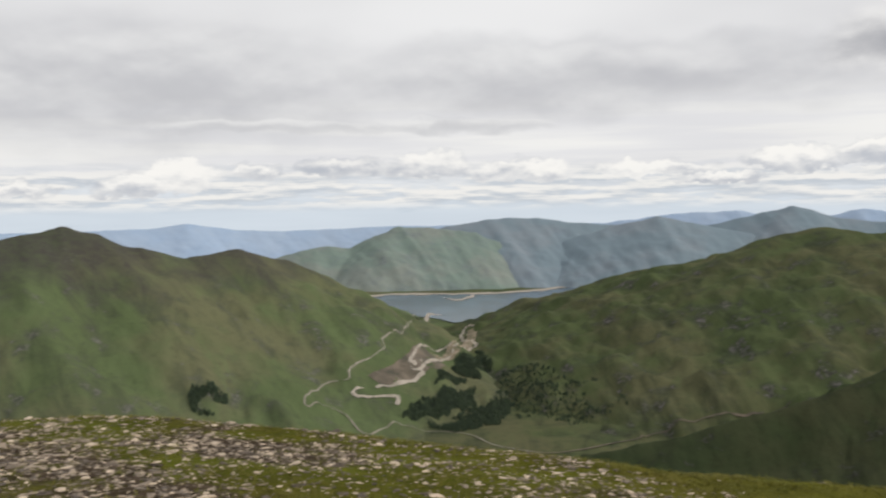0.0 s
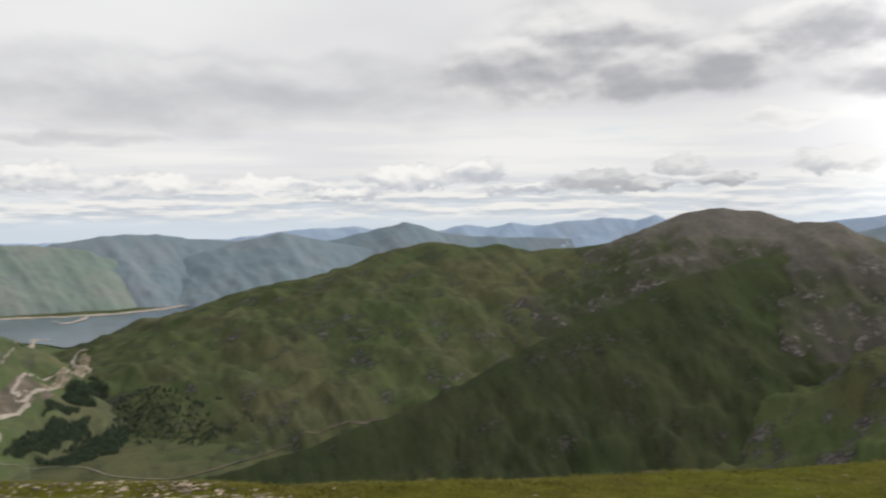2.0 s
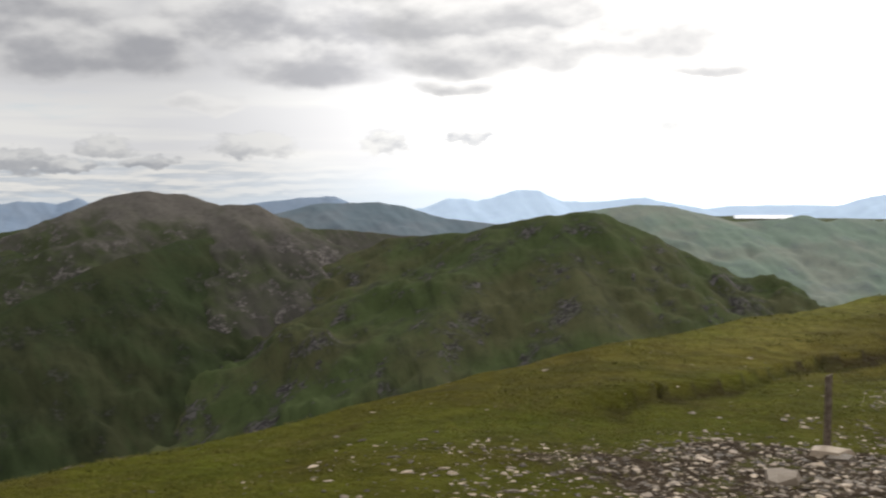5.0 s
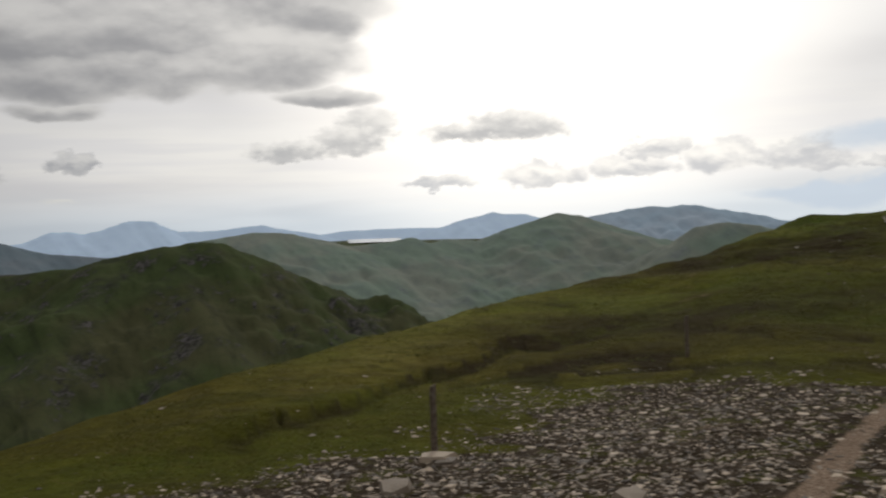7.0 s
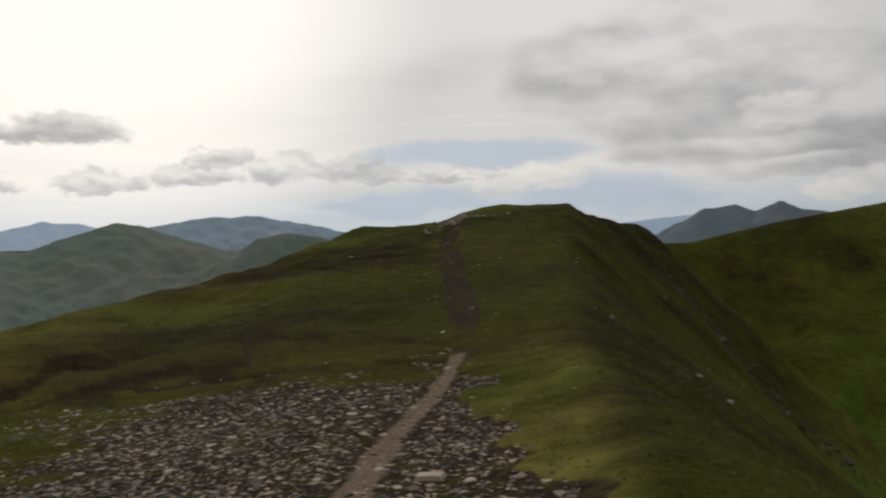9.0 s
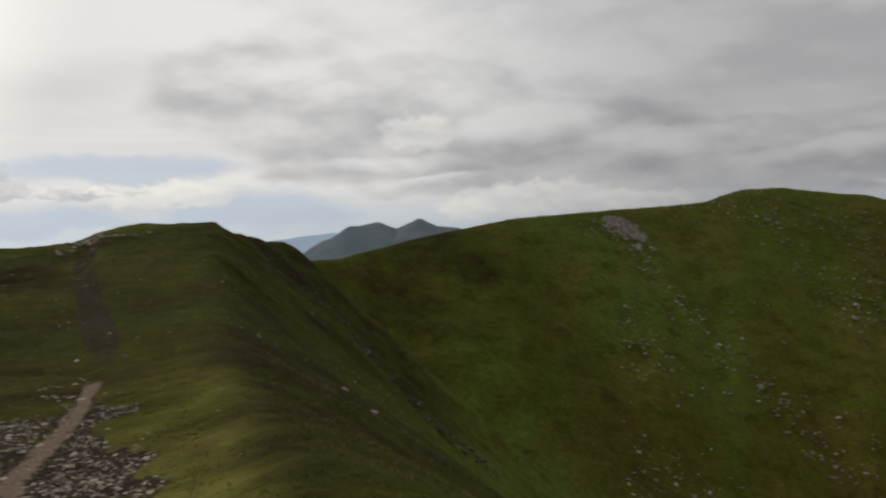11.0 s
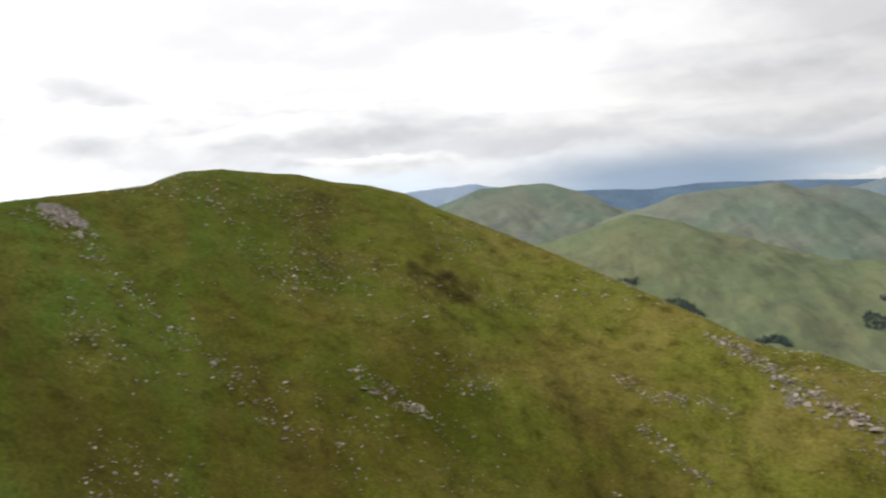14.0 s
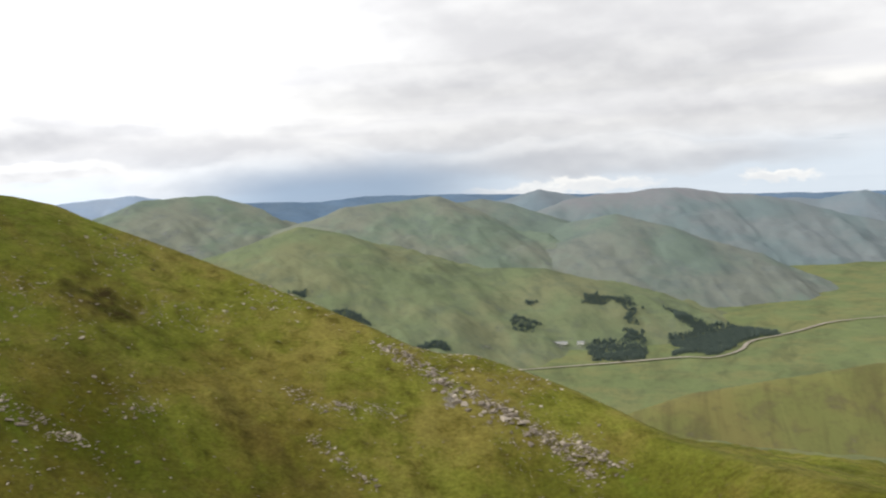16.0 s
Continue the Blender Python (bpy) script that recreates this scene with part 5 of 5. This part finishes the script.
def turned(co, size, flat, rng, tilt=0.22):
    e = Euler((rng.normal(0, tilt), rng.normal(0, tilt), rng.uniform(0, 6.28)))
    m = np.array(e.to_matrix())
    return (co * (size, size, size * flat)) @ m.T


def stones(name, xs, ys, sizes, mat, label, rng, surface, flat=(0.12, 0.34), sink=0.03, tilt=0.14):
    co, faces, at = [], [], 0
    zs = surface(xs, ys)
    for x, y, z, s in zip(xs, ys, zs, sizes):
        c, f = SLABS[int(rng.integers(len(SLABS)))]
        c = turned(c, s, rng.uniform(*flat), rng, tilt) + (x, y, z + s * sink)
        co.append(c)
        faces.append(f + at)
        at += len(c)
    me = mesh_of(name, np.vstack(co), np.vstack(faces), False)
    me.materials.append(mat)
    return tagged(new(name, me), label, "stones", kind="stuff")


def scatter(count, az0, az1, r0, r1, rng, accept):
    xs, ys = np.zeros(0), np.zeros(0)
    while len(xs) < count:
        a = rng.uniform(az0, az1, count * 2)
        r = np.sqrt(rng.uniform(r0 * r0, r1 * r1, count * 2))
        x, y = polar(a, r)
        k = accept(x, y) > rng.uniform(0, 1, len(x))
        xs, ys = np.concatenate([xs, x[k]]), np.concatenate([ys, y[k]])
    return xs[:count], ys[:count]


def sizes_of(count, mean, rng, top=0.42):
    return np.clip(rng.lognormal(math.log(mean), 0.5, count), 0.035, top)


rng = np.random.default_rng(5)
xs, ys = scatter(15000, 42, 114, 3.4, 22, rng, lambda x, y: soil_mask(x, y) * np.clip(to_path(x, y) / 0.45, 0.22, 1))
stones("scree_stones", xs, ys, sizes_of(len(xs), 0.056, rng, 0.22), STONE, "pale grey flat frost-shattered stones on bare soil", rng, ground_z)
xs, ys = scatter(13000, -34, 30, 3.2, 17, rng, lambda x, y: soil_mask(x, y))
stones("scree_stones", xs, ys, sizes_of(len(xs), 0.052, rng, 0.2), STONE, "pale grey flat stones scattered over mossy turf", rng, ground_z)
xs, ys = scatter(500, 20, 116, 4, 24, rng, lambda x, y: 0.25 + 0 * x)
stones("loose_stones", xs, ys, sizes_of(len(xs), 0.06, rng, 0.2), STONE, "single pale stones lying in turf", rng, ground_z)
GROUND_OB = bpy.data.objects["ground"]
SLAB_MESHES = []
for c, f in SLABS:
    me = mesh_of("stone", c, f, False)
    me.materials.append(STONE)
    SLAB_MESHES.append(me)


def single_stone(x, y, size, flat=0.28, tilt=0.13):
    z = float(ground_z(np.array([x]), np.array([y]))[0])
    ob = new("stone", SLAB_MESHES[int(rng.integers(len(SLAB_MESHES)))])
    ob.parent = GROUND_OB
    ob.matrix_world = Matrix.LocRotScale((x, y, z + size * 0.05), Euler((rng.normal(0, tilt), rng.normal(0, tilt), rng.uniform(0, 6.28))), (size, size, size * flat))


for az0, az1, r1, count in ((60, 110, 8.5, 170), (-30, 20, 8.0, 125)):
    xs, ys = scatter(count, az0, az1, 4.0, r1, rng, lambda x, y: soil_mask(x, y) * np.clip(to_path(x, y) / 0.3, 0.0, 1))
    for x, y, s in zip(xs, ys, sizes_of(count, 0.095, rng, 0.22)):
        single_stone(x, y, s)
for az_, dip_, s in ((79.0, -14.9, 0.7), (76.3, -16.5, 0.6), (79.8, -15.1, 0.5), (105.0, -16.2, 0.45), (90.5, -17.3, 0.5)):
    r = np.geomspace(3, 40, 900)
    x, y = polar(np.full_like(r, az_), r)
    i = int(np.argmax(ground_z(x, y) > EYE + (r - ARM) * math.tan(radians(dip_))))
    single_stone(x[i], y[i], s, 0.35, 0.05)


# boulders on the next hill, in loose trains down the slope and singly
def train(points, count, spread, mean, seed, label, mat=BOULDER):
    g = np.random.default_rng(seed)
    p = np.array([land_point(a, d, 60.0) for a, d in points])
    t = g.uniform(0, len(p) - 1, count)
    x = np.interp(t, np.arange(len(p)), p[:, 0]) + g.normal(0, spread, count)
    y = np.interp(t, np.arange(len(p)), p[:, 1]) + g.normal(0, spread, count)
    stones("boulder_train", x, y, np.clip(g.lognormal(math.log(mean), 0.5, count), 0.12, 1.9), mat, label, g, ground_z, (0.35, 0.8), 0.05, 0.3)


train([(137.3, -0.75), (139.0, -1.5), (140.1, -3.1), (141.8, -5.8), (145.0, -8.9), (147.9, -11.8), (152.2, -15.2)], 300, 2.2, 0.55, 21, "grey boulders strung down a grassy slope")
train([(136.8, -0.6), (138.6, -1.4), (139.6, -2.0)], 90, 1.9, 0.6, 22, "pale grey rock outcrop under the crest")
train([(147.2, -0.6), (147.8, -2.2), (149.7, -4.7), (154.3, -8.0)], 140, 2.2, 0.5, 23, "grey boulders below the hilltop")
train([(153.8, -11.2), (155.6, -12.4), (157.7, -13.8), (159.4, -15.0)], 120, 1.3, 0.55, 24, "train of grey boulders in the grass")
train([(176.1, -10.4), (178.1, -11.4), (179.7, -12.6), (181.7, -13.7), (183.6, -14.7), (186.0, -16.0), (187.5, -17.1), (189.5, -18.7)], 1000, 1.3, 0.58, 25, "pale rocks along a grassy shoulder")
BOULDER_MESHES = []
for c, f in SLABS:
    me = mesh_of("boulder", c, f, False)
    me.materials.append(BOULDER)
    BOULDER_MESHES.append(me)


def boulders(points, count, spread, low, high, seed, label, group):
    """Single boulders that can be told apart, along a line down the slope."""
    g = np.random.default_rng(seed)
    p = np.array([land_point(a, d, 60.0) for a, d in points])
    t = g.uniform(0, len(p) - 1, count)
    x = np.interp(t, np.arange(len(p)), p[:, 0]) + g.normal(0, spread, count)
    y = np.interp(t, np.arange(len(p)), p[:, 1]) + g.normal(0, spread, count)
    for k, z in enumerate(ground_z(x, y)):
        s_ = g.uniform(low, high)
        ob = new("boulder", BOULDER_MESHES[int(g.integers(len(BOULDER_MESHES)))])
        ob.matrix_world = Matrix.LocRotScale((x[k], y[k], z + 0.02 * s_), Euler((g.normal(0, .3), g.normal(0, .3), g.uniform(0, 6.28))), (s_, s_, s_ * g.uniform(.4, .8)))
        tagged(ob, label, "boulder", group)


boulders([(179.7, -12.6), (181.8, -14.6), (183.6, -14.7), (186.4, -16.5), (187.9, -17.2)], 34, 1.3, 1.0, 2.4, 26, "pale grey boulder lying on the grassy shoulder", "boulders on the shoulder")
boulders([(139.5, -2.4), (141.8, -5.8), (145.0, -8.9)], 16, 2.4, 0.6, 1.2, 41, "grey boulder on the steep green slope", "boulders on the slope")
boulders([(153.8, -11.2), (157.7, -13.8), (159.4, -15.0)], 16, 1.2, 0.6, 1.2, 42, "grey boulder half sunk in hill grass", "boulders on the slope")
train([(170.5, -12.68), (172.3, -13.77), (174.5, -14.1), (177.5, -14.82)], 420, 1.2, 0.36, 27, "patch of grey scree in the grass")
train([(188.2, -16.5), (189.5, -17.4), (191.2, -18.3)], 170, 0.8, 0.6, 29, "pale slabs on the lower shoulder")
train([(171.8, -15.49), (172.7, -16.33), (174.1, -17.56), (175.7, -18.96)], 150, 0.9, 0.48, 28, "grey stones in a shallow runnel")
train([(118.8, -3.5), (121.8, -6.7), (123.7, -9.8), (126.3, -12.0), (129.0, -15.3)], 480, 1.2, 0.24, 30, "broken grey rock rib on the steep flank", DARK_ROCK)
train([(118.8, -3.5), (121.8, -6.7), (123.7, -9.8), (126.3, -12.0), (129.0, -15.3)], 60, 1.0, 0.18, 32, "grey boulders beside the rock rib", DARK_ROCK)
g = np.random.default_rng(31)
xs, ys = scatter(6200, 138, 190, 95, 238, g, lambda x, y: np.clip(0.25 + 1.3 * fbm(x / 18, y / 18, 47, 3), 0.04, 1))
keep = ground_z(xs, ys) > -70
stones("hillside_stones", xs[keep], ys[keep], np.clip(g.lognormal(math.log(0.42), 0.45, keep.sum()), 0.1, 1.3), BOULDER, "small pale stones dotted over a grassy hill", g, ground_z, (0.35, 0.8), 0.05, 0.3)
xs, ys = scatter(260, 98, 132, 24, 72, g, lambda x, y: np.clip(0.2 + fbm(x / 6, y / 6, 48, 3) + 0.8 * (to_path(x, y) < 1.2), 0.02, 1))
stones("knoll_stones", xs, ys, np.clip(g.lognormal(math.log(0.12), 0.5, len(xs)), 0.05, 0.4), BOULDER, "pale stones on the grassy knoll beside the path", g, ground_z, (0.3, 0.6), 0.0, 0.3)


train([(105.6, -1.0), (107.0, -0.75), (108.4, -0.5)], 70, 0.8, 0.28, 33, "pale stones where the path tops the knoll")


# ---- grass ----
def grass(count, az0, az1, r0, r1, seed, label, scale=1.0, mat=BLADE, blades=6):
    g = np.random.default_rng(seed)
    patch = 1.1 * scale
    xs, ys = scatter(count, az0, az1, r0, r1, g, lambda x, y: np.clip(1.05 - soil_mask(x, y) * 1.1, 0, 1) * np.clip(to_path(x, y) - 0.2, 0, 1) * np.clip(0.6 + fbm(x / patch, y / patch, 87, 3), 0.05, 1))
    zs = ground_z(xs, ys)
    a = g.uniform(0, 6.28, (count, blades))
    h = g.uniform(0.02, 0.05, (count, blades)) * scale
    off = g.normal(0, 0.03 * scale, (count, blades, 2))
    lean = g.uniform(0.6, 1.8, (count, blades)) * h
    w = 0.006 * scale
    base = np.stack([xs[:, None] + off[..., 0], ys[:, None] + off[..., 1], np.repeat(zs[:, None] - 0.01 * scale, blades, 1)], -1)
    side = np.stack([-np.sin(a) * w, np.cos(a) * w, 0 * a], -1)
    tip = base + np.stack([np.cos(a) * lean, np.sin(a) * lean, h], -1)
    co = np.stack([base - side, base + side, tip], 2).reshape(-1, 3)
    me = mesh_of("grass", co, np.arange(len(co)).reshape(-1, 3), False)
    me.materials.append(mat)
    return tagged(new("grass", me), label, "grass", kind="stuff")


TUSSOCK = plain_material("tussock_grass", (0.085, 0.098, 0.018), (0.165, 0.142, 0.044), 0.35)
grass(8000, 15, 135, 3.5, 17, 3, "short olive mountain grass and moss")
grass(6000, -32, 20, 3.5, 15, 4, "short olive grass between stones")
grass(9000, 60, 134, 14, 62, 6, "rough tussocks of hill grass on the knoll and its flank", 1.8, TUSSOCK)
grass(21000, 130, 205, 70, 235, 7, "rough tussocks of hill grass on the next hill", 7.0, TUSSOCK, 5)
